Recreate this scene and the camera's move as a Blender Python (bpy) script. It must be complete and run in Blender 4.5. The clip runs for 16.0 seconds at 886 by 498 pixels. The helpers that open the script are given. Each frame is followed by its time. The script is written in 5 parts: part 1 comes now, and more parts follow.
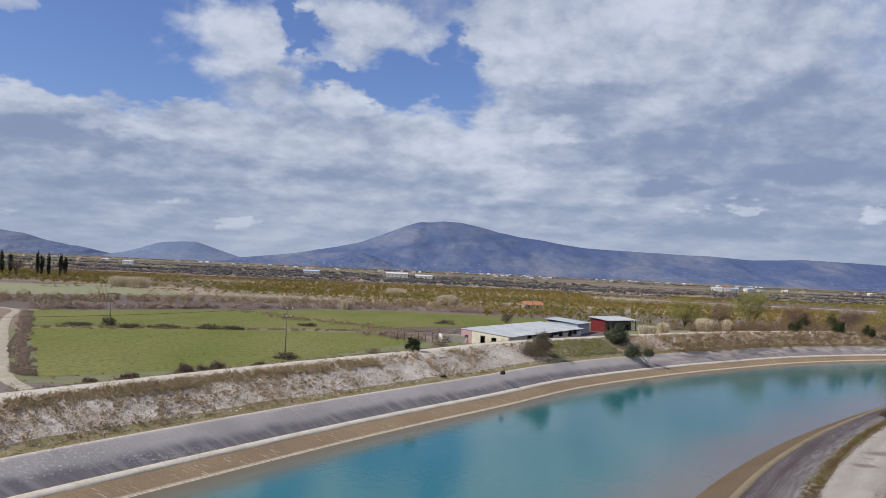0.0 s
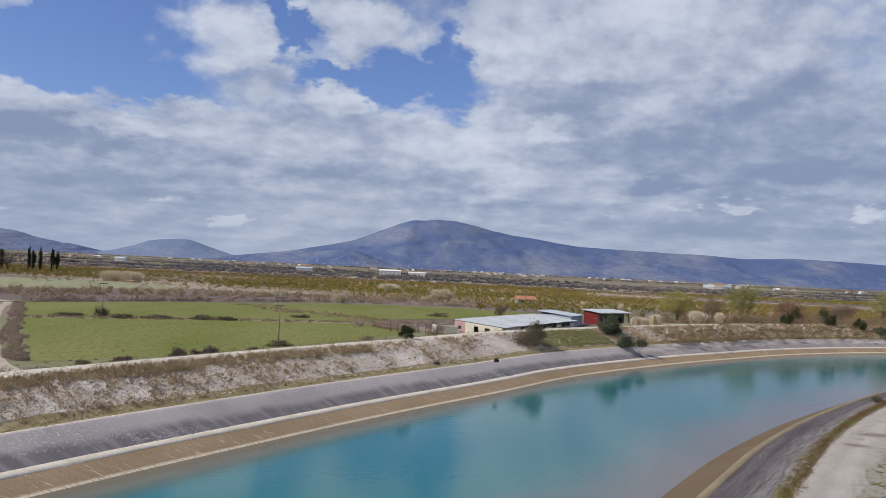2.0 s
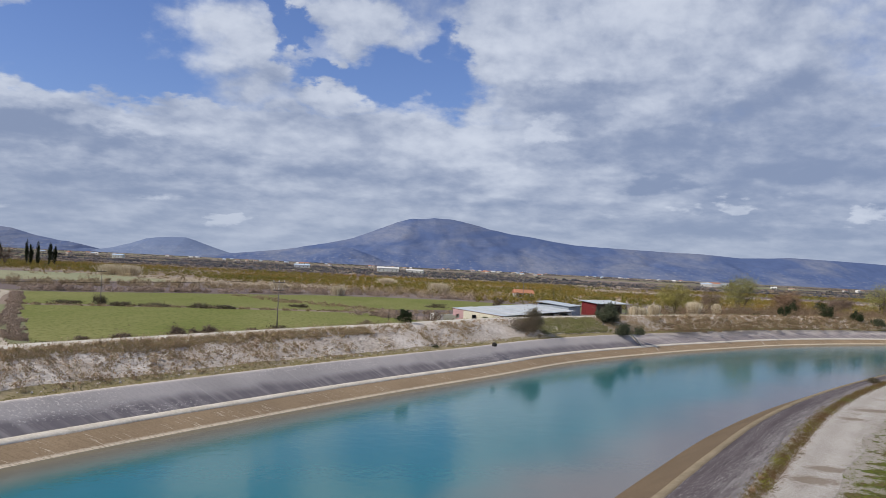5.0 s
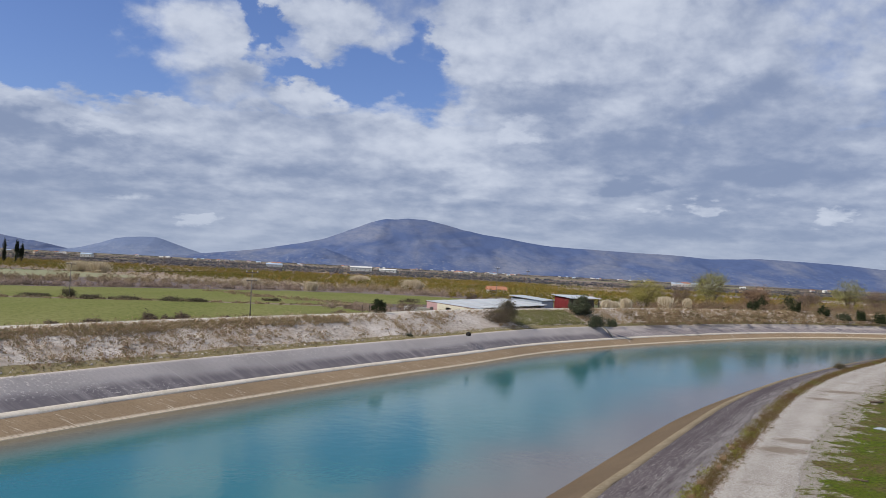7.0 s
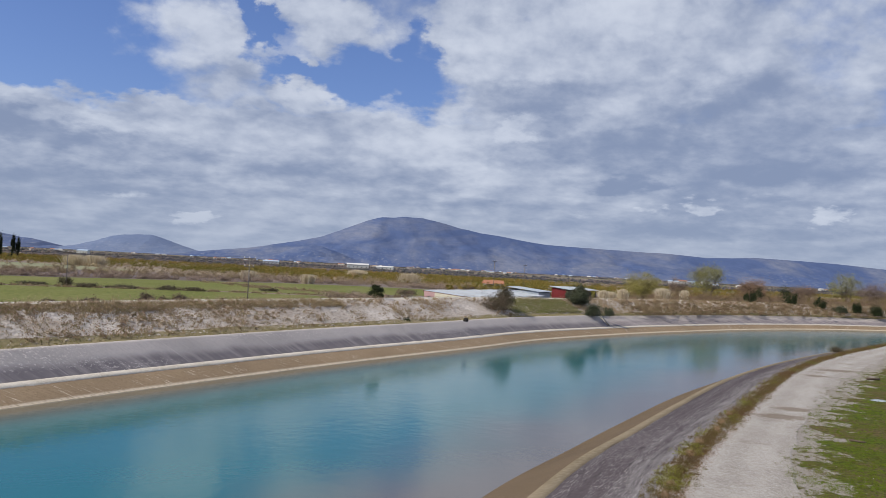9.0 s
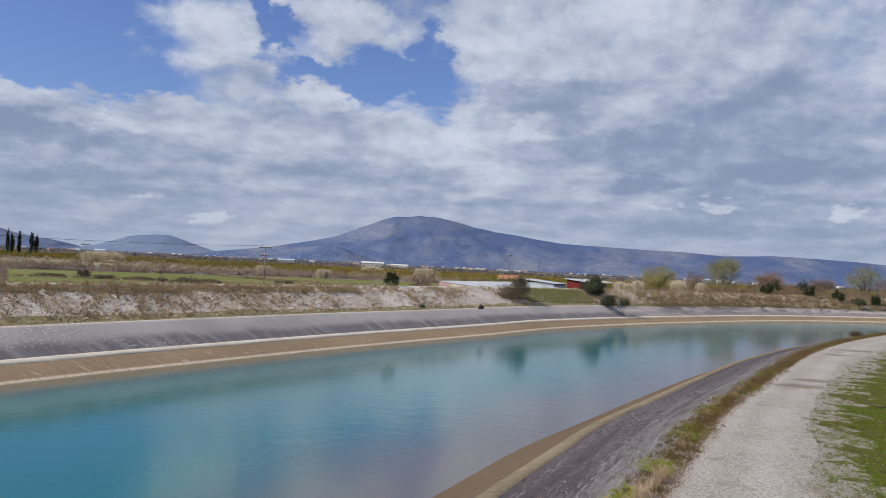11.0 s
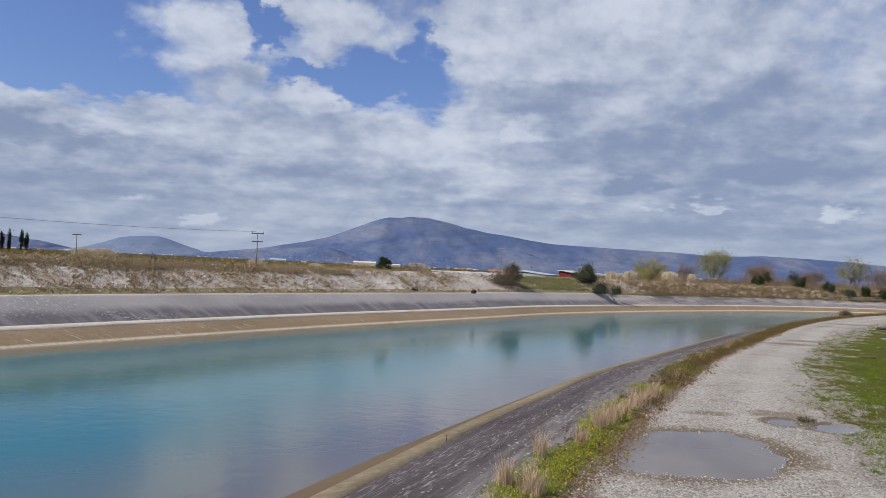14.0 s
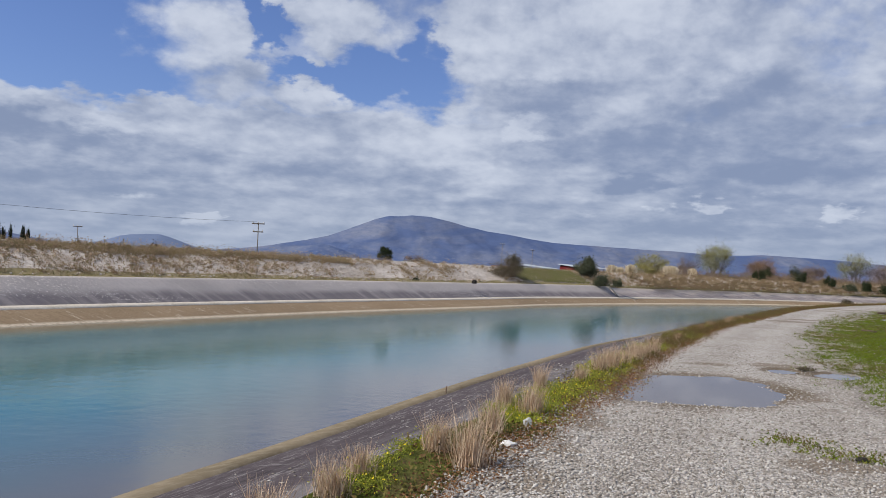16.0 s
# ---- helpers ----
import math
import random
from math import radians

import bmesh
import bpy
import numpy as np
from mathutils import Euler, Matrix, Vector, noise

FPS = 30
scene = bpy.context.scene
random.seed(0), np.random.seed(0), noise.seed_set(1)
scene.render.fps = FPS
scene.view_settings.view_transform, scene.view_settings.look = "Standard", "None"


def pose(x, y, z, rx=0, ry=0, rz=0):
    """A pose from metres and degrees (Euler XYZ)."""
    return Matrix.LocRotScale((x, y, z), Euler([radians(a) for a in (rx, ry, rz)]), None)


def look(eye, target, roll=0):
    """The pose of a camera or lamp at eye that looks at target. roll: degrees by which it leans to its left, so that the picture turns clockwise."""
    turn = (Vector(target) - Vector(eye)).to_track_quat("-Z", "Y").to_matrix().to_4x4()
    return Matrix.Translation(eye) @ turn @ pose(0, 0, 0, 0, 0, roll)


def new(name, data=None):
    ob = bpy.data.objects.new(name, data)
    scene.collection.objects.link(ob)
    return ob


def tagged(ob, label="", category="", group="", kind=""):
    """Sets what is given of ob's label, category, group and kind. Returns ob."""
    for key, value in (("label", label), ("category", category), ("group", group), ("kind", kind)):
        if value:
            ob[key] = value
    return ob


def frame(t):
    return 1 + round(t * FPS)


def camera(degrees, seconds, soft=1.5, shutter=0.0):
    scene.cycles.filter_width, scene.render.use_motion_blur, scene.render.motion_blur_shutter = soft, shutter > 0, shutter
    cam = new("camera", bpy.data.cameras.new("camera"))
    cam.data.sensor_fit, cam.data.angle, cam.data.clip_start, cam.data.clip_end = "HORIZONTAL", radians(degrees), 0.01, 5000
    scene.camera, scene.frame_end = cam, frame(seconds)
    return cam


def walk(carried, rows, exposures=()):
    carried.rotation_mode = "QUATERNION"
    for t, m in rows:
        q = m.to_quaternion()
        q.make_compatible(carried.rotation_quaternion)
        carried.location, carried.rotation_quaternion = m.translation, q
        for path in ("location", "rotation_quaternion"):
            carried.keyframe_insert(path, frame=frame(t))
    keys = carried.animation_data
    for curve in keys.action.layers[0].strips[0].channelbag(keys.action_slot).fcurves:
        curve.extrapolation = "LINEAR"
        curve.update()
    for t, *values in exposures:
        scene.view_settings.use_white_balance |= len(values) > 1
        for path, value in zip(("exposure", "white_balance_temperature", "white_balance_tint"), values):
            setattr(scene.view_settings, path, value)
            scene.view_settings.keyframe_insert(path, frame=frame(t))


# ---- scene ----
cam = camera(57.4, 16.0, soft=0.6)
EXPOSURES = [(0.0, 0.0), (16.0, 0.0)]
PATH = [
    (0, (0.114, 0.27, 14.608), (0.116, 2.269, 14.656), 2.6),
    (0.5, (0.066, 0.34, 14.162), (0.081, 2.34, 14.21), 2.6),
    (1, (0.086, 0.237, 13.856), (0.104, 2.236, 13.905), 2.7),
    (1.5, (0.114, 0.209, 13.466), (0.138, 2.208, 13.514), 2.7),
    (2, (0.107, 0.222, 13.087), (0.126, 2.222, 13.132), 2.7),
    (2.5, (0.133, 0.193, 12.742), (0.148, 2.193, 12.788), 2.8),
    (3, (0.073, 0.18, 12.353), (0.091, 2.18, 12.399), 2.8),
    (3.5, (0.099, 0.124, 12.012), (0.12, 2.123, 12.056), 2.8),
    (6, (0.09, 0.028, 10.247), (0.124, 2.027, 10.29), 2.9),
    (6.5, (0.095, -0.029, 9.842), (0.165, 1.97, 9.887), 2.8),
    (7, (0.006, -0.079, 9.421), (0.097, 1.919, 9.469), 2.9),
    (7.5, (0.015, -0.117, 9.0), (0.114, 1.88, 9.048), 2.9),
    (8, (-0.031, -0.133, 8.51), (0.081, 1.863, 8.559), 2.9),
    (8.5, (-0.011, -0.11, 8.03), (0.096, 1.887, 8.076), 2.9),
    (9, (-0.019, -0.1, 7.57), (0.08, 1.897, 7.615), 3.0),
    (9.5, (-0.019, -0.112, 7.108), (0.079, 1.885, 7.153), 3.0),
    (10, (0.015, -0.092, 6.705), (0.09, 1.906, 6.746), 2.9),
    (12.5, (-0.046, -0.174, 4.571), (0.014, 1.824, 4.617), 2.8),
    (13, (0.001, -0.125, 4.183), (0.068, 1.873, 4.23), 2.8),
    (13.5, (0.021, -0.146, 3.819), (0.097, 1.852, 3.866), 2.8),
    (14, (0.032, -0.139, 3.473), (0.115, 1.858, 3.519), 2.7),
    (14.5, (0.078, -0.069, 3.163), (0.161, 1.929, 3.209), 2.8),
    (15, (0.066, -0.082, 2.864), (0.145, 1.916, 2.909), 2.8),
    (15.5, (0.076, -0.102, 2.551), (0.149, 1.896, 2.595), 2.8),
    (16, (0.115, -0.099, 2.217), (0.196, 1.899, 2.26), 2.8),
]
walk(cam, [(t, look(eye, goal, lean)) for t, eye, goal, lean in PATH], EXPOSURES)


# ---- node helpers ----
def put(nt, socket, value):
    if isinstance(value, bpy.types.NodeSocket):
        nt.links.new(value, socket)
    else:
        socket.default_value = value


def mth(nt, op, a, b=0.0, c=0.0, clamp=False):
    n = nt.nodes.new("ShaderNodeMath")
    n.operation, n.use_clamp = op, clamp
    for i, v in enumerate((a, b, c)):
        put(nt, n.inputs[i], v)
    return n.outputs[0]


def rng_map(nt, value, a, b, lo=0.0, hi=1.0, smooth=False):
    n = nt.nodes.new("ShaderNodeMapRange")
    n.interpolation_type = "SMOOTHSTEP" if smooth else "LINEAR"
    for i, v in enumerate((value, a, b, lo, hi)):
        put(nt, n.inputs[i], v)
    return n.outputs[0]


def blend(nt, f, a, b, kind="MIX"):
    n = nt.nodes.new("ShaderNodeMix")
    n.data_type, n.blend_type = "RGBA", kind
    put(nt, n.inputs[0], f)
    for i, v in ((6, a), (7, b)):
        put(nt, n.inputs[i], (*v, 1) if isinstance(v, tuple) and len(v) == 3 else v)
    return n.outputs[2]


def fbm(nt, vec, scale, detail=4.0, rough=0.55, distort=0.0):
    n = nt.nodes.new("ShaderNodeTexNoise")
    if vec is not None:
        nt.links.new(vec, n.inputs["Vector"])
    n.inputs["Scale"].default_value, n.inputs["Detail"].default_value = scale, detail
    n.inputs["Roughness"].default_value, n.inputs["Distortion"].default_value = rough, distort
    return n.outputs[0]


def coord(nt, kind="Object", scale=(1, 1, 1), turn=0.0):
    tc = nt.nodes.new("ShaderNodeTexCoord")
    mp = nt.nodes.new("ShaderNodeMapping")
    mp.inputs["Scale"].default_value = scale
    mp.inputs["Rotation"].default_value = (0, 0, radians(turn))
    nt.links.new(tc.outputs[kind], mp.inputs["Vector"])
    return mp.outputs[0]


def split(nt, vec):
    n = nt.nodes.new("ShaderNodeSeparateXYZ")
    nt.links.new(vec, n.inputs[0])
    return n.outputs


def join3(nt, x, y, z=0.0):
    n = nt.nodes.new("ShaderNodeCombineXYZ")
    for i, v in enumerate((x, y, z)):
        put(nt, n.inputs[i], v)
    return n.outputs[0]


def material(name, rough=0.85, spec=0.3):
    m = bpy.data.materials.new(name)
    m.use_nodes = True
    bsdf = m.node_tree.nodes["Principled BSDF"]
    bsdf.inputs["Roughness"].default_value = rough
    bsdf.inputs["Specular IOR Level"].default_value = spec
    return m, m.node_tree, bsdf


def bump(nt, bsdf, height, strength=0.4, distance=0.05):
    n = nt.nodes.new("ShaderNodeBump")
    n.inputs["Strength"].default_value, n.inputs["Distance"].default_value = strength, distance
    nt.links.new(height, n.inputs["Height"])
    nt.links.new(n.outputs[0], bsdf.inputs["Normal"])


# ---- world, sun ----
SUN_AZ, SUN_EL = radians(-108.0), radians(43.0)  # measured from +y towards +x; behind and to the left
world = bpy.data.worlds.new("sky")
world.use_nodes = True
scene.world = world


def sky_nodes():
    nt = world.node_tree
    bg = nt.nodes["Background"]
    sky = nt.nodes.new("ShaderNodeTexSky")
    sky.sky_type, sky.sun_disc = "NISHITA", False
    sky.sun_elevation, sky.sun_rotation = SUN_EL, SUN_AZ
    sky.air_density, sky.dust_density, sky.ozone_density = 1.0, 0.6, 2.0
    tc = nt.nodes.new("ShaderNodeTexCoord")
    x, y, z = split(nt, tc.outputs["Generated"])
    az = mth(nt, "MULTIPLY", mth(nt, "ARCTAN2", x, y), 57.2958)
    el = mth(nt, "MULTIPLY", mth(nt, "ARCSINE", z), 57.2958)
    lift = mth(nt, "MAXIMUM", el, 0.0)
    v = mth(nt, "MULTIPLY", mth(nt, "LOGARITHM", mth(nt, "ADD", lift, 8.0), 2.718), 1.7)
    uv = join3(nt, mth(nt, "MULTIPLY", az, 0.062), mth(nt, "MULTIPLY", v, 1.25))

    calm = rng_map(nt, el, 1.0, 11.0, 0.25, 1.0)
    azw = mth(nt, "ADD", az, mth(nt, "MULTIPLY", mth(nt, "SUBTRACT", fbm(nt, uv, 5.0, 6, 0.56), 0.5), 8.0))
    elw = mth(nt, "ADD", el, mth(nt, "MULTIPLY", calm, mth(nt, "MULTIPLY", mth(nt, "SUBTRACT", fbm(nt, join3(nt, mth(nt, "MULTIPLY", az, 0.055), mth(nt, "ADD", mth(nt, "MULTIPLY", v, 1.25), 7.3)), 5.0, 6, 0.56), 0.5), 5.0)))

    def spot(a, e, ra, re, w):
        """A soft bank of cloud (or a gap) with a ragged edge."""
        da = mth(nt, "DIVIDE", mth(nt, "SUBTRACT", azw, a), ra)
        de = mth(nt, "DIVIDE", mth(nt, "SUBTRACT", elw, e), re)
        d = mth(nt, "ADD", mth(nt, "MULTIPLY", da, da), mth(nt, "MULTIPLY", de, de))
        return mth(nt, "MULTIPLY", mth(nt, "POWER", 2.718, mth(nt, "MULTIPLY", mth(nt, "MULTIPLY", d, d), -0.7)), w)

    def total(first, spots):
        out = first
        for q in spots:
            out = mth(nt, "ADD", out, spot(*q))
        return out

    def shifted(vec, du, dv):
        n = nt.nodes.new("ShaderNodeVectorMath")
        n.operation = "ADD"
        nt.links.new(vec, n.inputs[0])
        put(nt, n.inputs[1], (du, dv, 0.0))
        return n.outputs[0]

    def heap(vec):
        """Thickness of the cloud layer: broad banks and billows."""
        fine = fbm(nt, vec, 6.0, 6, 0.55, 0.2)
        big = fbm(nt, vec, 2.1, 4, 0.50, 0.2)
        return mth(nt, "ADD", mth(nt, "MULTIPLY", big, 0.80), mth(nt, "MULTIPLY", fine, 0.40))

    mass = heap(uv)
    thick = mth(nt, "ADD", mass, rng_map(nt, elw, 10.6, 9.4, -0.02, 0.40, True))
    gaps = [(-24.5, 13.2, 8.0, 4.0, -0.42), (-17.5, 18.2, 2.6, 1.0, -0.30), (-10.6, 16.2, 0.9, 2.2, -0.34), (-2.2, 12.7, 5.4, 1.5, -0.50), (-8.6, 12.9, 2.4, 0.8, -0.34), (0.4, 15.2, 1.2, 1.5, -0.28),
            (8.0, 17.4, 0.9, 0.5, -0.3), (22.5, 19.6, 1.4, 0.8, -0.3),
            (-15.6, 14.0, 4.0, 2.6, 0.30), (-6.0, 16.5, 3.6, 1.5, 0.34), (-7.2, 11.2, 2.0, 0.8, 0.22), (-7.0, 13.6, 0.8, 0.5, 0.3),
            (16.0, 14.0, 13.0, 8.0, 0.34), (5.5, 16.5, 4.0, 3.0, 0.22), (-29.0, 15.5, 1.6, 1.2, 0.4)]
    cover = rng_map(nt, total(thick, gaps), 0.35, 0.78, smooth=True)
    relief = mth(nt, "SUBTRACT", mass, heap(shifted(uv, -0.06, 0.10)))
    tone = mth(nt, "MULTIPLY", relief, 1.3)
    tone = mth(nt, "ADD", tone, mth(nt, "MULTIPLY", mth(nt, "SUBTRACT", fbm(nt, uv, 2.6, 5, 0.52, 0.4), 0.5), 0.55))
    tone = mth(nt, "ADD", tone, mth(nt, "MULTIPLY", mth(nt, "SUBTRACT", fbm(nt, shifted(uv, 3.0, 1.0), 11.0, 6, 0.56, 0.2), 0.5), 0.48))
    tone = mth(nt, "ADD", tone, CLOUD_MEAN)
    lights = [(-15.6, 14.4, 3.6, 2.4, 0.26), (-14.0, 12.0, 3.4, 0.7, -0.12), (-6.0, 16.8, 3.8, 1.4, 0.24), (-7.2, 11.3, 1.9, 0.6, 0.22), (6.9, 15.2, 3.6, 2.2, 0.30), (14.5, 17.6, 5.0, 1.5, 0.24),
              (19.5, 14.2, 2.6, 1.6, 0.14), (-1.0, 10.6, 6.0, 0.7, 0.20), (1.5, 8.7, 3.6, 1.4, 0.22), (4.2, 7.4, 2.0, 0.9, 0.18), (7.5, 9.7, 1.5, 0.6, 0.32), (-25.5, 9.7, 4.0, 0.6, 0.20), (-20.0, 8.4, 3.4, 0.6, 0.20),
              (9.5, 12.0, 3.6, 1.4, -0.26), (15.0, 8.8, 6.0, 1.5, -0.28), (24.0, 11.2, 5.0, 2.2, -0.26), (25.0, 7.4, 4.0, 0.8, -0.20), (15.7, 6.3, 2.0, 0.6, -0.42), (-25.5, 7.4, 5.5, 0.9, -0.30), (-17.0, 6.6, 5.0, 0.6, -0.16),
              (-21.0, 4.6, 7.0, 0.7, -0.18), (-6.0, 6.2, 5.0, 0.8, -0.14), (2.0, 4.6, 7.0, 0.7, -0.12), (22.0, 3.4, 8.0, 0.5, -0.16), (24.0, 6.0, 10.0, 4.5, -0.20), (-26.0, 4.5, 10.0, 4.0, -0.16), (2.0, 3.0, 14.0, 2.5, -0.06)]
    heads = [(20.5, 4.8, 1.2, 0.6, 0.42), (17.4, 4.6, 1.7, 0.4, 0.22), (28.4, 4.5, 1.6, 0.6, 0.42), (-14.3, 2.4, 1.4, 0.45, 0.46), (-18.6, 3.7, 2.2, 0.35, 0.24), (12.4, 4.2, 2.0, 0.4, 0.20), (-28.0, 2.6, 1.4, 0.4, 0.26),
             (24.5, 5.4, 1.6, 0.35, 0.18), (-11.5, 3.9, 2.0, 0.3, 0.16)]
    curl = mth(nt, "MULTIPLY", mth(nt, "SUBTRACT", fbm(nt, join3(nt, mth(nt, "MULTIPLY", az, 0.5), el), 1.3, 6, 0.60, 0.2), 0.5), 1.7)
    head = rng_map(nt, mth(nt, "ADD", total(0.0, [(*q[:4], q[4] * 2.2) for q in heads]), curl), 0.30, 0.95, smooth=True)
    tone = mth(nt, "ADD", tone, mth(nt, "MULTIPLY", head, 0.48))
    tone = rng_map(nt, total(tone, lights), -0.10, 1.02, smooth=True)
    cloud = blend(nt, tone, CLOUD_DARK, CLOUD_LIGHT)
    haze = rng_map(nt, el, 0.0, 6.0, 0.55, 0.0, True)
    blue = blend(nt, 1.0, sky.outputs[0], SKY_GAIN, "MULTIPLY")
    both = blend(nt, mth(nt, "MULTIPLY", cover, 0.94), blue, cloud)
    both = blend(nt, haze, both, HAZE)
    put(nt, bg.inputs[0], both)
    bg.inputs[1].default_value = 1.0


SKY_GAIN = (0.074, 0.082, 0.117)
CLOUD_MEAN = 0.44
CLOUD_DARK = (0.240, 0.298, 0.440)
CLOUD_LIGHT = (0.63, 0.68, 0.785)
HAZE = (0.325, 0.395, 0.54)
sky_nodes()
sun = new("sun", bpy.data.lights.new("sun", "SUN"))
sun.data.energy, sun.data.angle, sun.data.color = 4.15, radians(0.6), (1.0, 0.94, 0.85)
sun.matrix_world = look((0, 0, 0), (-math.sin(SUN_AZ) * math.cos(SUN_EL), -math.cos(SUN_AZ) * math.cos(SUN_EL), -math.sin(SUN_EL)))


# ---- materials ----
def mottled(name, colours, scale=1.0, rough=0.92, spec=0.06, relief=0.3, depth=0.04, fine=9.0, stretch=(1, 1, 1), kind="Object"):
    """Two colours in broad patches, a third in fine grain."""
    m, nt, b = material(name, rough, spec)
    vec = coord(nt, kind, stretch)
    wide = rng_map(nt, fbm(nt, vec, scale, 5, 0.6), 0.36, 0.64)
    grain = fbm(nt, vec, scale * fine, 6, 0.65)
    col = blend(nt, wide, colours[0], colours[1])
    col = blend(nt, rng_map(nt, grain, 0.45, 0.70, 0.0, 0.8), col, colours[2])
    put(nt, b.inputs["Base Color"], col)
    bump(nt, b, grain, relief, depth)
    return m


def leafy(name, colours, rough=0.7, patch=0.0):
    """Leaves: each island takes its own tint between the colours."""
    m, nt, b = material(name, rough, 0.10)
    geo = nt.nodes.new("ShaderNodeNewGeometry")
    isl = geo.outputs["Random Per Island"]
    col = blend(nt, isl, colours[0], colours[1])
    if len(colours) > 2:
        pick = mth(nt, "FRACT", mth(nt, "MULTIPLY", isl, 7.31))
        far = pick
        if patch:
            far = mth(nt, "ADD", mth(nt, "MULTIPLY", pick, 0.35), mth(nt, "SUBTRACT", fbm(nt, coord(nt), patch, 3), 0.15))
        col = blend(nt, rng_map(nt, far, 0.45, 0.75), col, colours[2])
    put(nt, b.inputs["Base Color"], col)
    return m


def water_material(name, deep, reflect_tint, silt, rough, ripple, scale):
    m, nt, b = material(name, rough, 0.5)
    b.inputs["IOR"].default_value = 1.33
    u, v, _ = split(nt, coord(nt, "UV"))
    wob = mth(nt, "MULTIPLY", mth(nt, "SUBTRACT", fbm(nt, coord(nt), 0.05, 4), 0.5), 0.35)
    edge = mth(nt, "ADD", v, wob)
    near = rng_map(nt, edge, 0.62, 0.98, smooth=True)
    # Far strip: muddy shallows plus the brown bank's reflection painted into the colour.
    far = rng_map(nt, mth(nt, "ADD", v, mth(nt, "MULTIPLY", wob, 0.12)), 0.19, 0.05, 0.0, 0.9, True)
    col = blend(nt, far, blend(nt, near, deep, silt), reflect_tint)
    put(nt, b.inputs["Base Color"], col)
    vec = coord(nt, "Object", (1, 1, 1), 30)
    bump(nt, b, mth(nt, "ADD", fbm(nt, vec, scale, 4, 0.6), mth(nt, "MULTIPLY", fbm(nt, vec, scale * 0.13, 3), 2.0)), ripple, 0.05)
    return m


def lining(name, base, light, stain, low=None, high=None, streak=0.5, rough=0.9, crust=None, flecks=False, patchy=0.5):
    """Weathered concrete: streaks run down the slope, a dark band lies between two heights."""
    m, nt, b = material(name, rough, 0.10)
    uv = coord(nt, "UV")
    u, v, _ = split(nt, uv)
    obj = coord(nt)
    z = split(nt, obj)[2]
    down = join3(nt, mth(nt, "ADD", u, mth(nt, "MULTIPLY", v, 0.55)), mth(nt, "MULTIPLY", v, 0.12))
    st = fbm(nt, down, 4.5, 6, 0.72)
    st2 = fbm(nt, down, 0.23, 3, 0.6)
    broad = fbm(nt, obj, 0.12, 5, 0.6)
    speck = fbm(nt, obj, 5.0, 7, 0.75)
    col = blend(nt, rng_map(nt, broad, 0.35, 0.65), base, tuple(c * 0.8 for c in base))
    col = blend(nt, rng_map(nt, mth(nt, "ADD", mth(nt, "MULTIPLY", speck, 0.6), mth(nt, "MULTIPLY", st, 0.4)), 0.47, 0.60, 0.0, patchy), col, stain)
    if low is not None:
        zz = mth(nt, "ADD", z, mth(nt, "MULTIPLY", mth(nt, "SUBTRACT", mth(nt, "ADD", mth(nt, "ADD", broad, st2), mth(nt, "MULTIPLY", st, 0.3)), 1.15), 0.9))
        band = mth(nt, "MULTIPLY", rng_map(nt, zz, low - 0.2, low + 0.2, smooth=True), rng_map(nt, zz, high + 0.3, high - 0.4, smooth=True))
        worn = rng_map(nt, fbm(nt, down, 0.9, 5, 0.6), 0.62, 0.46, 0.55, 0.92)
        col = blend(nt, mth(nt, "MULTIPLY", band, worn), col, stain)
    if low is not None:  # lime specks in clusters on the dark band, and cast joints across the slope
        spot = rng_map(nt, fbm(nt, join3(nt, mth(nt, "ADD", u, mth(nt, "MULTIPLY", v, 0.3)), mth(nt, "MULTIPLY", v, 1.3)), 3.4, 4, 0.75), 0.56, 0.61)
        here = rng_map(nt, fbm(nt, join3(nt, mth(nt, "MULTIPLY", u, 0.05), mth(nt, "MULTIPLY", v, 0.25)), 1.0, 3), 0.52, 0.60)
        col = blend(nt, mth(nt, "MULTIPLY", mth(nt, "MULTIPLY", spot, here), 0.75), col, light)
        slot = mth(nt, "PINGPONG", mth(nt, "ADD", u, mth(nt, "MULTIPLY", v, 0.55)), 6.0)
        col = blend(nt, rng_map(nt, slot, 0.10, 0.02, 0.0, 0.20), col, light)
    mask = mth(nt, "MULTIPLY", rng_map(nt, st, 0.58, 0.64), rng_map(nt, st2, 0.42, 0.56))
    col = blend(nt, mth(nt, "MULTIPLY", mask, streak), col, light)
    if crust is not None:  # pale deposit just above the water
        zc = mth(nt, "ADD", z, mth(nt, "MULTIPLY", mth(nt, "SUBTRACT", st, 0.5), 0.5))
        line = mth(nt, "MULTIPLY", rng_map(nt, zc, crust + 0.09, crust + 0.03), rng_map(nt, st, 0.40, 0.52))
        col = blend(nt, mth(nt, "MULTIPLY", line, 0.8), col, light)
    if flecks:  # lime flecks in bands along the canal
        run = join3(nt, mth(nt, "MULTIPLY", u, 0.35), mth(nt, "MULTIPLY", v, 2.2))
        bands = rng_map(nt, fbm(nt, join3(nt, mth(nt, "MULTIPLY", u, 0.03), mth(nt, "MULTIPLY", v, 0.6)), 1.6, 3), 0.40, 0.56)
        dots = rng_map(nt, fbm(nt, run, 5.0, 5, 0.8), 0.53, 0.58)
        col = blend(nt, mth(nt, "MULTIPLY", mth(nt, "MULTIPLY", dots, bands), 0.5), col, light)
        dust = mth(nt, "ADD", v, mth(nt, "MULTIPLY", mth(nt, "SUBTRACT", fbm(nt, run, 0.8, 6, 0.7), 0.5), 7.0))
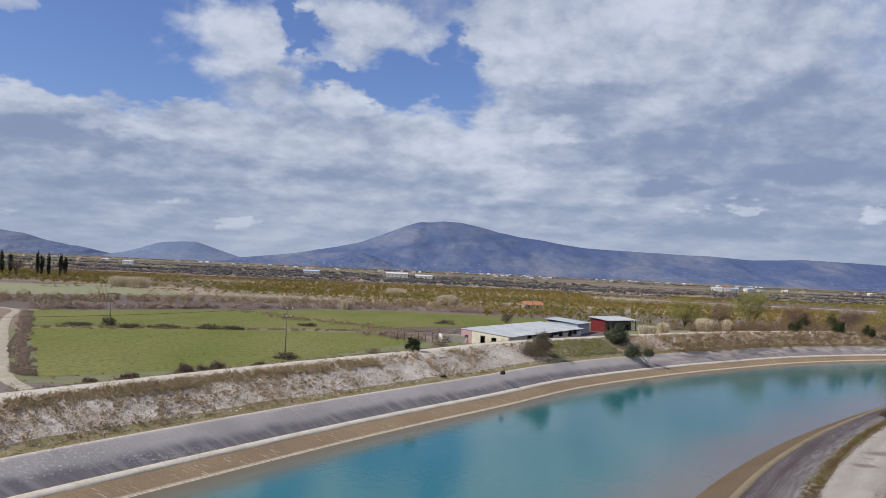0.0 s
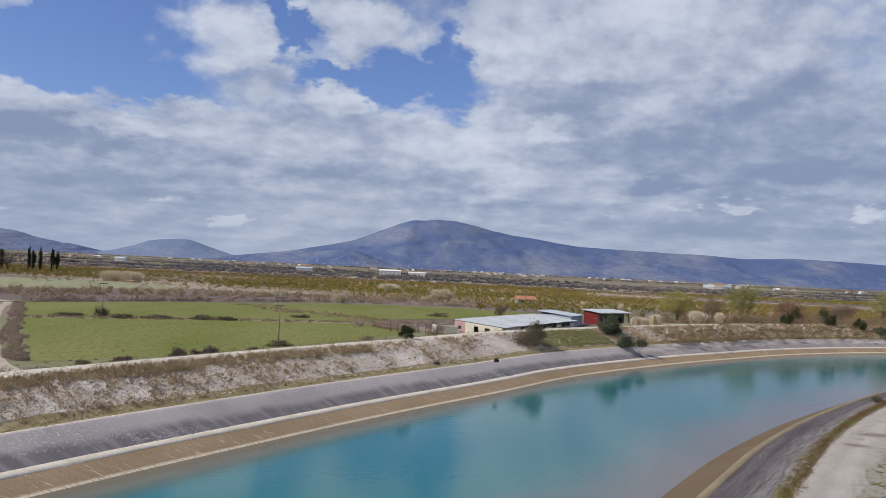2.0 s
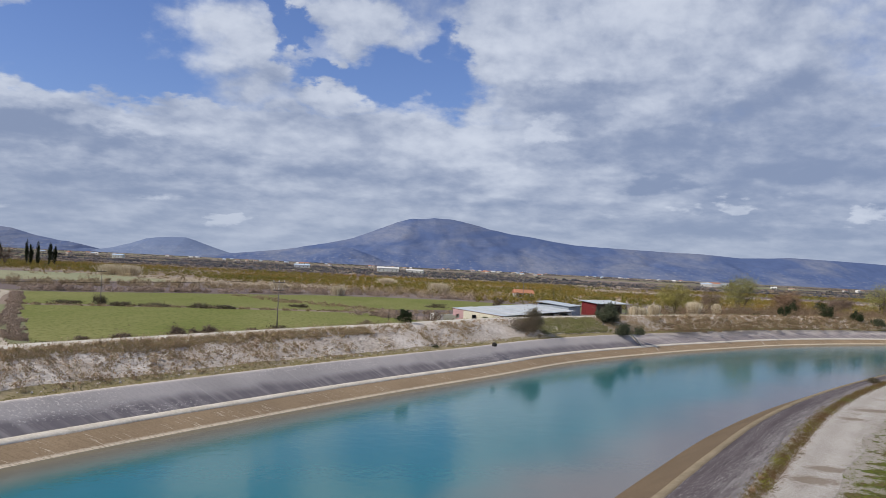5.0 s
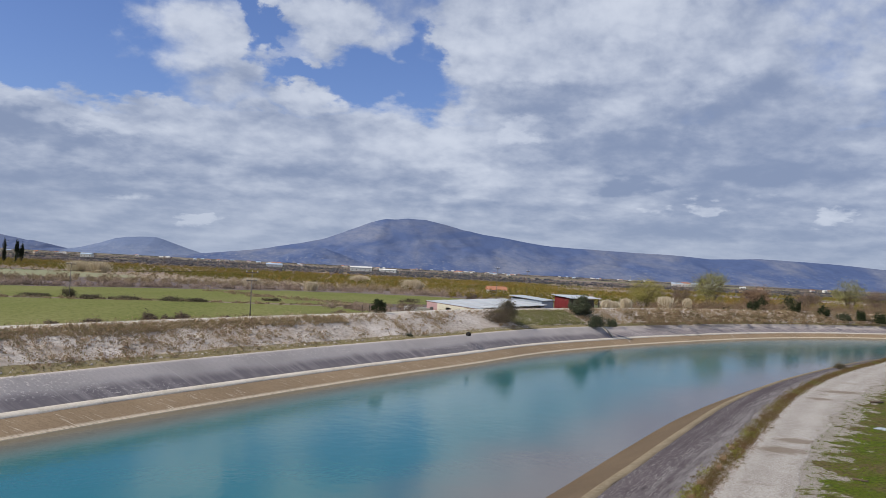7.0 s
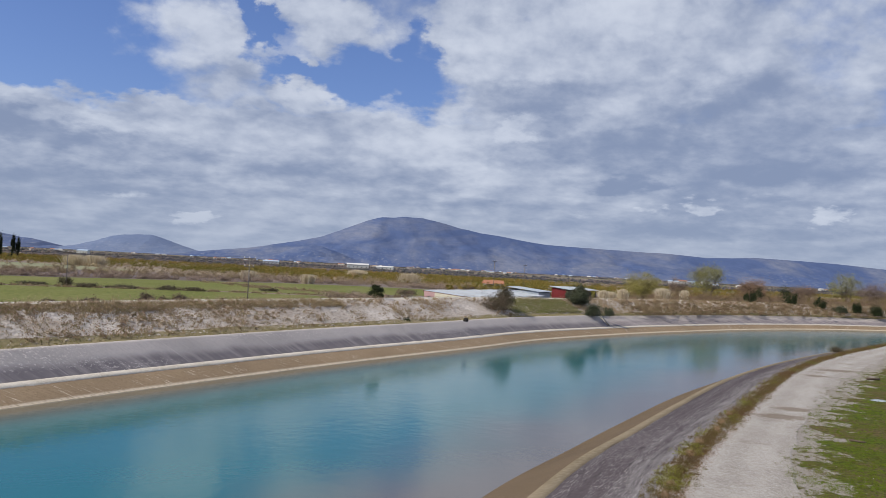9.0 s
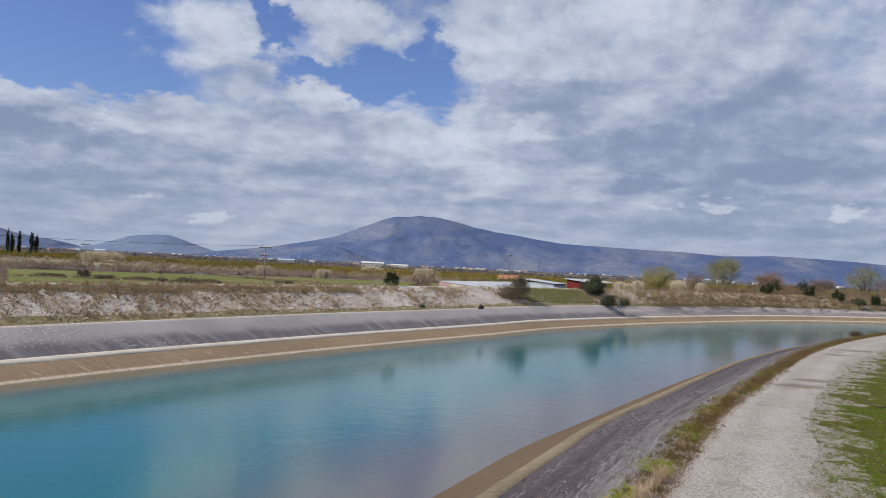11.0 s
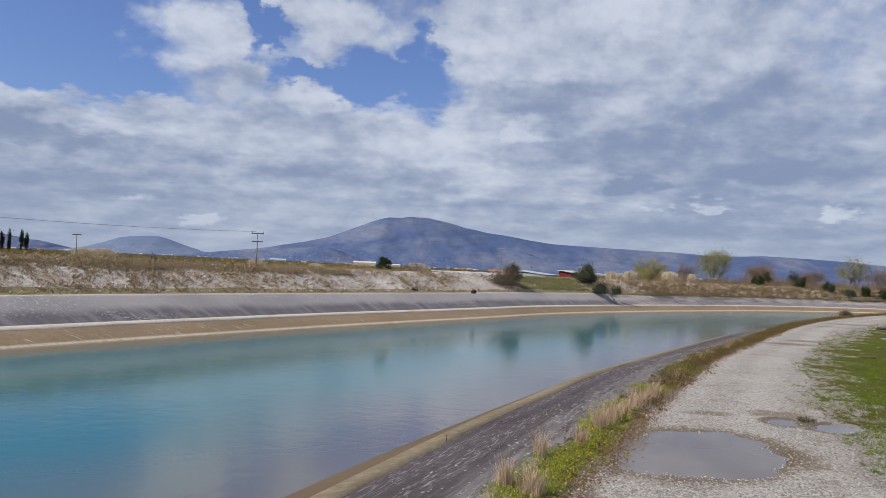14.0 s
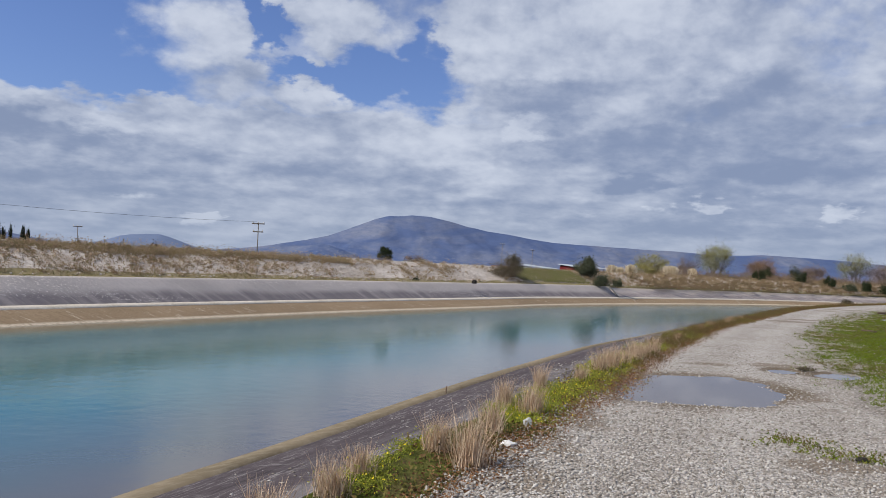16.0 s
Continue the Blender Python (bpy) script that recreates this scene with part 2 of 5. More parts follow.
        col = blend(nt, rng_map(nt, dust, 2.3, 4.8, 0.0, 0.6), col, tuple(0.6 * c for c in light))
        scars = rng_map(nt, fbm(nt, run, 1.1, 5, 0.7), 0.56, 0.64)
        col = blend(nt, mth(nt, "MULTIPLY", scars, 0.6), col, stain)
    put(nt, b.inputs["Base Color"], col)
    bump(nt, b, mth(nt, "ADD", st, speck), 0.5, 0.05)
    return m


M_WATER = water_material("canal_water", (0.016, 0.132, 0.142), (0.15, 0.125, 0.088), (0.135, 0.122, 0.112), 0.09, 0.18, 1.4)
M_FAR_UP = lining("upper_lining_far", (0.545, 0.485, 0.44), (0.78, 0.71, 0.63), (0.19, 0.165, 0.168), -2.6, -1.05, 0.10, patchy=0.22)
M_FAR_LOW = lining("silted_lining_far", (0.325, 0.235, 0.145), (0.74, 0.64, 0.49), (0.165, 0.115, 0.066), None, None, 0.95, crust=-2.93)
M_BERM = mottled("pale_concrete", [(0.56, 0.51, 0.43), (0.43, 0.38, 0.30), (0.66, 0.615, 0.54)], 0.5)
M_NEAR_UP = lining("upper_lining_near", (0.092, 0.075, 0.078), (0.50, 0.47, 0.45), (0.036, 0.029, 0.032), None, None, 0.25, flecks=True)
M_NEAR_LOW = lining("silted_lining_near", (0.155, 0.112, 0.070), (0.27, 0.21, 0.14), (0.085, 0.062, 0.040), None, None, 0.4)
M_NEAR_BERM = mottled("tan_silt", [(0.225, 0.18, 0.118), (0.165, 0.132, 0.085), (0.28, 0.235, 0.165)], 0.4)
M_EMBANK = mottled("gravelly_bank", [(0.51, 0.43, 0.35), (0.70, 0.635, 0.565), (0.33, 0.26, 0.195)], 0.30, fine=9.0, relief=1.0, depth=0.4)
M_DITCH = mottled("mossy_strip", [(0.24, 0.20, 0.10), (0.31, 0.25, 0.16), (0.15, 0.135, 0.06)], 0.4)
M_DIRT = mottled("pale_dirt", [(0.52, 0.48, 0.41), (0.44, 0.39, 0.32), (0.60, 0.56, 0.50)], 0.3)
M_FARMDIRT = mottled("rutted_dirt", [(0.46, 0.41, 0.34), (0.36, 0.31, 0.24), (0.27, 0.24, 0.16)], 0.5)
M_FIELD = mottled("sown_field", [(0.142, 0.160, 0.042), (0.200, 0.198, 0.072), (0.080, 0.094, 0.022)], 0.05, fine=34.0, stretch=(1, 0.35, 1), relief=0.5, depth=0.2)
M_PALE = mottled("pale_field", [(0.24, 0.25, 0.15), (0.30, 0.28, 0.18), (0.19, 0.20, 0.10)], 0.04, fine=20.0, stretch=(1, 0.4, 1))


def meadow_material():
    """Short meadow; stony soil shows through beside the track."""
    m, nt, b = material("meadow", 0.95, 0.05)
    vec = coord(nt)
    wide = rng_map(nt, fbm(nt, vec, 0.30, 6, 0.68), 0.42, 0.58)
    grain = fbm(nt, vec, 4.0, 6, 0.75)
    col = blend(nt, wide, (0.092, 0.130, 0.012), (0.145, 0.110, 0.050))
    col = blend(nt, rng_map(nt, grain, 0.44, 0.60, 0.0, 0.9), col, (0.048, 0.052, 0.014))
    past = split(nt, coord(nt, "UV"))[1]
    stony = mth(nt, "SUBTRACT", mth(nt, "MULTIPLY", fbm(nt, vec, 0.55, 6, 0.66), 9.0), mth(nt, "ADD", mth(nt, "MULTIPLY", past, 0.8), 3.5))
    stony = rng_map(nt, mth(nt, "ADD", stony, mth(nt, "MULTIPLY", grain, 1.2)), 0.35, 0.75)
    near = rng_map(nt, past, -5.6, -4.6, 0.0, 1.0)
    soil = blend(nt, rng_map(nt, fbm(nt, vec, 14.0, 4, 0.7), 0.42, 0.6), (0.20, 0.165, 0.125), (0.44, 0.41, 0.37))
    col = blend(nt, mth(nt, "MULTIPLY", stony, near), col, soil)
    put(nt, b.inputs["Base Color"], col)
    bump(nt, b, grain, 0.9, 0.12)
    return m


M_MEADOW = meadow_material()
M_DRY = leafy("dry_grass", [(0.55, 0.41, 0.28), (0.68, 0.54, 0.39), (0.42, 0.28, 0.18)])
M_BANKTUFT = leafy("bank_tufts", [(0.46, 0.325, 0.215), (0.34, 0.23, 0.145), (0.27, 0.23, 0.11)])
M_GREENTUFT = leafy("green_herbs", [(0.25, 0.29, 0.035), (0.37, 0.37, 0.06), (0.17, 0.19, 0.025)])
M_RED = leafy("rusty_litter", [(0.16, 0.075, 0.035), (0.24, 0.13, 0.06)])
M_FLOWER = leafy("yellow_petals", [(0.75, 0.58, 0.02), (0.85, 0.70, 0.05)])
M_OLIVE = leafy("olive_leaves", [(0.082, 0.092, 0.054), (0.140, 0.150, 0.090), (0.052, 0.060, 0.034)])
M_DARKBUSH = leafy("dark_leaves", [(0.030, 0.042, 0.018), (0.062, 0.078, 0.030), (0.022, 0.028, 0.014)])
M_TWIG = leafy("twiggy_leaves", [(0.115, 0.095, 0.060), (0.175, 0.145, 0.09), (0.07, 0.062, 0.04)])
M_WILLOW = leafy("willow_leaves", [(0.29, 0.26, 0.07), (0.22, 0.20, 0.065), (0.36, 0.31, 0.10)])
M_SPRING = leafy("young_leaves", [(0.24, 0.25, 0.07), (0.33, 0.31, 0.10), (0.19, 0.165, 0.085)])
M_BARE = leafy("bare_twigs", [(0.22, 0.155, 0.115), (0.28, 0.20, 0.15), (0.13, 0.095, 0.075)])
M_REED = leafy("pale_reeds", [(0.64, 0.56, 0.40), (0.76, 0.69, 0.53), (0.50, 0.40, 0.26)])
M_BRAMBLE = leafy("bramble_stems", [(0.15, 0.105, 0.085), (0.21, 0.15, 0.12), (0.095, 0.07, 0.058)])
M_STRAW = leafy("weathered_straw", [(0.36, 0.235, 0.135), (0.25, 0.155, 0.085), (0.44, 0.32, 0.20)])
M_ORCHARD = leafy("citrus_leaves", [(0.115, 0.125, 0.026), (0.205, 0.175, 0.036), (0.34, 0.205, 0.05)], patch=0.012)
M_CYPRESS = leafy("cypress_leaves", [(0.022, 0.030, 0.016), (0.038, 0.048, 0.024)])
# The bluish tint is distance haze put into the leaf colour.
M_FARTREE = leafy("hazed_far_trees", [(0.062, 0.066, 0.080), (0.105, 0.096, 0.104), (0.085, 0.090, 0.076)], patch=0.006)
M_BARK = mottled("bark", [(0.12, 0.09, 0.065), (0.17, 0.13, 0.10), (0.07, 0.05, 0.04)], 2.0)
M_STONE = leafy("gravel_stones", [(0.35, 0.32, 0.28), (0.56, 0.53, 0.485), (0.22, 0.195, 0.165)], 0.9)


PUDDLES = [(5.95, 15.95, 2.5, 1.62, 52), (9.55, 19.75, 0.52, 0.36, 62), (10.55, 19.2, 0.68, 0.46, 40)]
SOIL = [(22.0, 45.4, 1.5, 1.1), (24.3, 48.3, 1.3, 0.9), (40.0, 71.9, 2.0, 1.0), (35.5, 66.9, 1.2, 0.8), (9.9, 20.9, 0.9, 0.6), (8.0, 20.6, 0.7, 0.35), (11.2, 17.6, 0.8, 0.6), (1.35, 8.6, 0.5, 0.9), (1.95, 10.2, 0.45, 1.0), (2.8, 12.2, 0.45, 1.1), (5.4, 9.6, 0.7, 0.5), (7.9, 15.6, 0.6, 1.0)]


def gravel_material():
    m, nt, b = material("gravel", 0.95, 0.08)
    vec = coord(nt)
    vo = nt.nodes.new("ShaderNodeTexVoronoi")
    vo.inputs["Scale"].default_value = 24.0
    nt.links.new(vec, vo.inputs["Vector"])
    wide = rng_map(nt, fbm(nt, vec, 0.22, 5, 0.6), 0.38, 0.66)
    grain = fbm(nt, vec, 9.0, 5, 0.7)
    uu, vv, _ = split(nt, coord(nt, "UV"))
    worn = mth(nt, "MULTIPLY", mth(nt, "SINE", mth(nt, "MULTIPLY", vv, 12.57)), 0.5)
    wide = mth(nt, "ADD", wide, mth(nt, "MULTIPLY", worn, 0.9), clamp=True)
    col = blend(nt, wide, (0.325, 0.288, 0.245), (0.42, 0.382, 0.335))
    cell = split(nt, vo.outputs["Color"])[0]
    col = blend(nt, rng_map(nt, cell, 0.45, 0.95, 0.0, 0.7), col, (0.58, 0.55, 0.505))
    col = blend(nt, rng_map(nt, cell, 0.35, 0.05, 0.0, 0.55), col, (0.19, 0.17, 0.15))
    px, py, _ = split(nt, vec)
    mud = 0.0
    for cx, cy, a, c2, t in PUDDLES:
        k, q = math.cos(radians(t)), math.sin(radians(t))
        dx, dy = mth(nt, "SUBTRACT", px, cx), mth(nt, "SUBTRACT", py, cy)
        u = mth(nt, "ADD", mth(nt, "MULTIPLY", dx, k / (a + 0.2)), mth(nt, "MULTIPLY", dy, q / (a + 0.2)))
        w = mth(nt, "ADD", mth(nt, "MULTIPLY", dx, -q / (c2 + 0.2)), mth(nt, "MULTIPLY", dy, k / (c2 + 0.2)))
        r = mth(nt, "SQRT", mth(nt, "ADD", mth(nt, "MULTIPLY", u, u), mth(nt, "MULTIPLY", w, w)))
        r = mth(nt, "ADD", r, mth(nt, "MULTIPLY", mth(nt, "SUBTRACT", grain, 0.5), 1.1))
        mud = mth(nt, "MAXIMUM", rng_map(nt, r, 1.18, 0.98), mud)
    yard = rng_map(nt, vv, 0.85, 1.0, 0.0, 0.10)
    soil = rng_map(nt, mth(nt, "ADD", fbm(nt, vec, 0.55, 6, 0.68), yard), 0.57, 0.72, 0.0, 0.8)
    for cx, cy, ra, rb in SOIL:
        u = mth(nt, "DIVIDE", mth(nt, "SUBTRACT", px, cx), ra)
        w = mth(nt, "DIVIDE", mth(nt, "SUBTRACT", py, cy), rb)
        r = mth(nt, "SQRT", mth(nt, "ADD", mth(nt, "MULTIPLY", u, u), mth(nt, "MULTIPLY", w, w)))
        r = mth(nt, "ADD", r, mth(nt, "MULTIPLY", mth(nt, "SUBTRACT", fbm(nt, vec, 2.5, 5, 0.7), 0.5), 2.4))
        soil = mth(nt, "MAXIMUM", rng_map(nt, r, 1.1, 0.7), soil)
    col = blend(nt, mth(nt, "MULTIPLY", soil, 0.75), col, (0.19, 0.145, 0.10))
    col = blend(nt, rng_map(nt, grain, 0.52, 0.75, 0.0, 0.5), col, (0.22, 0.19, 0.16))
    col = blend(nt, mth(nt, "MULTIPLY", mud, 0.85), col, (0.145, 0.108, 0.07))
    put(nt, b.inputs["Base Color"], col)
    bump(nt, b, mth(nt, "SUBTRACT", mth(nt, "MULTIPLY", grain, 0.6), vo.outputs["Distance"]), 1.0, 0.03)
    return m


def plain_material():
    """Patchwork of plots on the far plain."""
    m, nt, b = material("plain", 1.0, 0.02)
    vec = coord(nt, "Object", (1 / 260.0, 1 / 55.0, 1), 4)
    vo = nt.nodes.new("ShaderNodeTexVoronoi")
    vo.inputs["Scale"].default_value, vo.inputs["Randomness"].default_value = 1.0, 0.85
    nt.links.new(vec, vo.inputs["Vector"])
    ramp = nt.nodes.new("ShaderNodeValToRGB")
    ramp.color_ramp.interpolation = "CONSTANT"
    # Plot colours, shifted towards mauve to carry the distance haze.
    tones = [(0.0, (0.26, 0.205, 0.165)), (0.2, (0.155, 0.125, 0.125)), (0.38, (0.14, 0.155, 0.08)), (0.52, (0.36, 0.30, 0.225)),
             (0.68, (0.20, 0.165, 0.155)), (0.84, (0.20, 0.21, 0.115))]
    els = ramp.color_ramp.elements
    els[0].position, els[0].color = tones[0][0], (*tones[0][1], 1)
    els[1].position, els[1].color = tones[1][0], (*tones[1][1], 1)
    for p, c in tones[2:]:
        els.new(p).color = (*c, 1)
    put(nt, ramp.inputs[0], split(nt, vo.outputs["Color"])[0])
    obj = coord(nt)
    grain = fbm(nt, obj, 0.5, 6, 0.7)
    col = blend(nt, rng_map(nt, grain, 0.4, 0.7, 0.0, 0.6), ramp.outputs[0], (0.15, 0.12, 0.085))
    put(nt, b.inputs["Base Color"], col)
    bump(nt, b, grain, 0.6, 0.4)
    return m


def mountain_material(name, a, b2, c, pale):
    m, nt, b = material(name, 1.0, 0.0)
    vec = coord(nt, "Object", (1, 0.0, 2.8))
    # Broad patches mix woodland tones with cloud shadow painted into the colour.
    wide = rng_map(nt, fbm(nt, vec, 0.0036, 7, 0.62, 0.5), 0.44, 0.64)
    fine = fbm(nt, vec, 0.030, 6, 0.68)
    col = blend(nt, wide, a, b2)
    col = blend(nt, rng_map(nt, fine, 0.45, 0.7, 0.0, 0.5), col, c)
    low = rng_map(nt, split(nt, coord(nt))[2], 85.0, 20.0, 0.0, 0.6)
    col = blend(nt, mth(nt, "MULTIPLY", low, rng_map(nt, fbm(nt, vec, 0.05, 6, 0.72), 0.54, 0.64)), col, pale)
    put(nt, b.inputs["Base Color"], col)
    bump(nt, b, fbm(nt, coord(nt, "Object", (1, 0.35, 0.5)), 0.011, 5, 0.55), 0.32, 20.0)
    return m


M_GRAVEL = gravel_material()
M_PLAIN = plain_material()
# Aerial haze is painted into these blue base tones.
M_MOUNT = mountain_material("haze_blue_mountain", (0.084, 0.118, 0.222), (0.170, 0.190, 0.252), (0.070, 0.100, 0.182), (0.27, 0.28, 0.30))
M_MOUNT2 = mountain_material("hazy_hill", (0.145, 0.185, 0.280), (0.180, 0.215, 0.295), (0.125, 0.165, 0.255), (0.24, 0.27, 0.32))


# ---- mesh helpers ----
def tri_mesh(name, V, F, mat):
    me = bpy.data.meshes.new(name)
    V, F = np.asarray(V, float), np.asarray(F, int)
    n = F.shape[1]
    me.vertices.add(len(V))
    me.vertices.foreach_set("co", V.ravel())
    me.loops.add(F.size)
    me.loops.foreach_set("vertex_index", F.ravel())
    me.polygons.add(len(F))
    me.polygons.foreach_set("loop_start", np.arange(0, F.size, n))
    me.update(calc_edges=True)
    me.validate()
    me.materials.append(mat)
    return me


def bm_mesh(name, bm, mat, smooth=False):
    me = bpy.data.meshes.new(name)
    bmesh.ops.recalc_face_normals(bm, faces=bm.faces[:])
    if smooth:
        for f in bm.faces:
            f.smooth = True
    bm.to_mesh(me)
    bm.free()
    me.materials.append(mat)
    return me


def part(name, me, parent, label="", at=None):
    ob = new(name, me)
    ob.parent = parent
    if at is not None:
        ob.matrix_basis = at
    if label:
        ob["label"] = label
    return ob


def thing(name, m, label, category, group="", kind=""):
    ob = new(name)
    ob.matrix_basis = m
    return tagged(ob, label, category, group, kind)


def catmull(pts, step):
    P = np.array(pts, float)
    P = np.vstack([2 * P[0] - P[1], P, 2 * P[-1] - P[-2]])
    out = []
    for i in range(1, len(P) - 2):
        for t in np.linspace(0, 1, 60, endpoint=False):
            a, b, c, d = P[i - 1:i + 3]
            out.append(0.5 * (2 * b + (c - a) * t + (2 * a - 5 * b + 4 * c - d) * t * t + (3 * b - a - 3 * c + d) * t ** 3))
    out.append(P[-2])
    out = np.array(out)
    for _ in range(60):  # relax small kinks
        out[1:-1] = 0.25 * out[:-2] + 0.5 * out[1:-1] + 0.25 * out[2:]
    s = np.r_[0, np.cumsum(np.hypot(*np.diff(out, axis=0).T))]
    n = int(s[-1] / step)
    q = np.linspace(0, s[-1], n + 1)
    return np.c_[np.interp(q, s, out[:, 0]), np.interp(q, s, out[:, 1])], q


def normals_of(C, side):
    T = np.gradient(C, axis=0)
    T /= np.linalg.norm(T, axis=1)[:, None]
    return side * np.c_[-T[:, 1], T[:, 0]]


FAR, FAR_S = catmull([(-62, -40), (-47, 5), (-36, 32), (-25.6, 52.5), (-15.3, 69.9), (-4.0, 87.7), (9.8, 107.5), (24, 128.5), (45, 151.1), (60.6, 165.4),
                      (79, 181), (98.3, 193.5), (121, 204), (165, 216), (230, 222), (330, 205), (430, 165), (520, 110)], 2.0)
NEAR, NEAR_S = catmull([(-36, -60), (-20, -20), (-9.2, 9.0), (-5.6, 17.4), (-1.9, 25.8), (1.7, 33.2), (5.4, 40.5), (10.0, 48.1), (16.3, 58.5), (26.2, 74.1),
                        (39.0, 91.2), (55, 109.5), (68.9, 123.5), (90, 141), (120, 159), (165, 174), (225, 178), (310, 163), (390, 130)], 1.0)
FAR_N, NEAR_N = normals_of(FAR, 1), normals_of(NEAR, -1)
WATER_Z = -3.0


def far_place(x, y):
    """Where a place lies along the far waterline, and how far from it."""
    d = np.hypot(FAR[:, 0] - x, FAR[:, 1] - y)
    i = int(d.argmin())
    return FAR_S[i], float(np.dot(np.array((x, y)) - FAR[i], FAR_N[i]))


def sweep(name, C, N, S, prof, mat, lo=None, hi=None, wobble=0.0, seed=0.0):
    """A strip along a curve: prof is rows of (distance from the curve, height)."""
    keep = [i for i in range(len(C)) if (lo is None or S[i] >= lo) and (hi is None or S[i] <= hi)]
    off = np.r_[0, np.cumsum([math.hypot(prof[k + 1][0] - prof[k][0], prof[k + 1][1] - prof[k][1]) for k in range(len(prof) - 1)])]
    V, uv, k = [], [], len(prof)
    for i in keep:
        for j, (o, z) in enumerate(prof):
            w = wobble * noise.noise((S[i] * 0.35, j * 3.7, seed)) if wobble and j in (0, k - 1) else 0.0
            V.append((C[i, 0] + N[i, 0] * (o + w), C[i, 1] + N[i, 1] * (o + w), z))
            uv.append((S[i], off[j]))
    F = [(a * k + j, (a + 1) * k + j, (a + 1) * k + j + 1, a * k + j + 1) for a in range(len(keep) - 1) for j in range(k - 1)]
    me = tri_mesh(name, V, F, mat)
    lay = me.uv_layers.new(name="UVMap")
    ids = np.zeros(len(me.loops), int)
    me.loops.foreach_get("vertex_index", ids)
    lay.data.foreach_set("uv", np.array(uv)[ids].ravel())
    me.polygons.foreach_set("use_smooth", np.ones(len(me.polygons), bool))
    bm = bmesh.new()
    bm.from_mesh(me)
    bmesh.ops.recalc_face_normals(bm, faces=bm.faces[:])
    if sum(f.normal.z for f in bm.faces) < 0:
        bmesh.ops.reverse_faces(bm, faces=bm.faces[:])
    bm.to_mesh(me)
    bm.free()
    return me


def structure(name, me, label, category):
    return tagged(new(name, me), label, category, "", "structure")


# ---- canal ----
M_COUNT = 220


def resample(C, n):
    i = np.linspace(0, len(C) - 1, n)
    k = np.arange(len(C))
    return np.c_[np.interp(i, k, C[:, 0]), np.interp(i, k, C[:, 1])]


def build_water():
    a, b = resample(FAR + FAR_N * 0.9, M_COUNT), resample(NEAR + NEAR_N * 0.9, M_COUNT)
    V, uv, rows = [], [], 13
    for i in range(M_COUNT):
        for j in range(rows):
            t = j / (rows - 1)
            V.append((*(a[i] * (1 - t) + b[i] * t), WATER_Z))
            uv.append((i / M_COUNT, t))
    F = [(i * rows + j, i * rows + j + 1, (i + 1) * rows + j + 1, (i + 1) * rows + j) for i in range(M_COUNT - 1) for j in range(rows - 1)]
    me = tri_mesh("water", V, F, M_WATER)
    lay = me.uv_layers.new(name="UVMap")
    ids = np.zeros(len(me.loops), int)
    me.loops.foreach_get("vertex_index", ids)
    lay.data.foreach_set("uv", np.array(uv)[ids].ravel())
    return me


structure("water", build_water(), "calm turquoise canal water, silty edges and bank reflection tinted in", "water")
LIP = far_place(37, 143)[0] + 7.0
structure("canal_slope_far_low", sweep("low", FAR, FAR_N, FAR_S, [(-1.5, -3.75), (0, -3.0), (1.2, -2.5), (2.4, -2.03)], M_FAR_LOW),
          "brown silt-stained lower concrete canal slope with pale streaks", "canal bank")
structure("canal_berm_far", sweep("berm", FAR, FAR_N, FAR_S, [(2.14, -2.22), (2.18, -2.09), (2.45, -1.97), (3.06, -1.90), (3.16, -1.95)], M_BERM, wobble=0.16),
          "narrow pale concrete ledge along the canal", "ledge")
structure("canal_slope_far", sweep("up", FAR, FAR_N, FAR_S, [(3.0, -1.99), (3.6, -1.52), (4.4, -0.88), (5.4, -0.08), (5.6, 0.04), (5.85, 0.05), (5.9, -0.15)], M_FAR_UP, None, LIP),
          "weathered grey concrete upper canal slope with dark stain", "canal bank")
structure("canal_slope_far_inner", sweep("up2", FAR, FAR_N, FAR_S, [(3.0, -1.99), (4.6, -1.45), (6.4, -0.86), (7.8, -0.40), (8.1, -0.36), (8.2, -0.5)], M_FAR_UP, LIP - 2.0, None),
          "weathered concrete canal slope set back behind a slab edge", "canal bank")
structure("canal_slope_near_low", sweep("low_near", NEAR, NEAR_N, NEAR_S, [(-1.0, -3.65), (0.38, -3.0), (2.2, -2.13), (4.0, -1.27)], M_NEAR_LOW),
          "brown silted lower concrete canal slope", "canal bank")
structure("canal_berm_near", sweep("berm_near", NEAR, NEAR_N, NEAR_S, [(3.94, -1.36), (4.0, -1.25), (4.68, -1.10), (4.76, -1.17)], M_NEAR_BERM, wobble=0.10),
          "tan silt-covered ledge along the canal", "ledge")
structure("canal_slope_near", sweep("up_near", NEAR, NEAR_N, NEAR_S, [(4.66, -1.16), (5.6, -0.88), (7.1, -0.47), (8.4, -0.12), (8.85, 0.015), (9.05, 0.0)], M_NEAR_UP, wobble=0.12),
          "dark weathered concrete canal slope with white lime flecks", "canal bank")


# ---- ground ----
FAR_PROFILE = [(5.8, 0.0), (6.6, 0.08), (7.6, 0.40), (9.4, 1.15), (11.4, 1.95), (13.0, 2.5), (13.8, 2.62), (16.6, 2.6), (18.0, 2.3), (21.0, 1.2), (25.0, 0.35),
               (31, 0.05), (42, 0), (60, 0), (85, 0), (120, 0), (170, 0), (240, 0), (340, 0), (480, 0), (680, 0), (960, 0), (1400, 0), (2000, 0), (2900, 0), (4700, 0)]


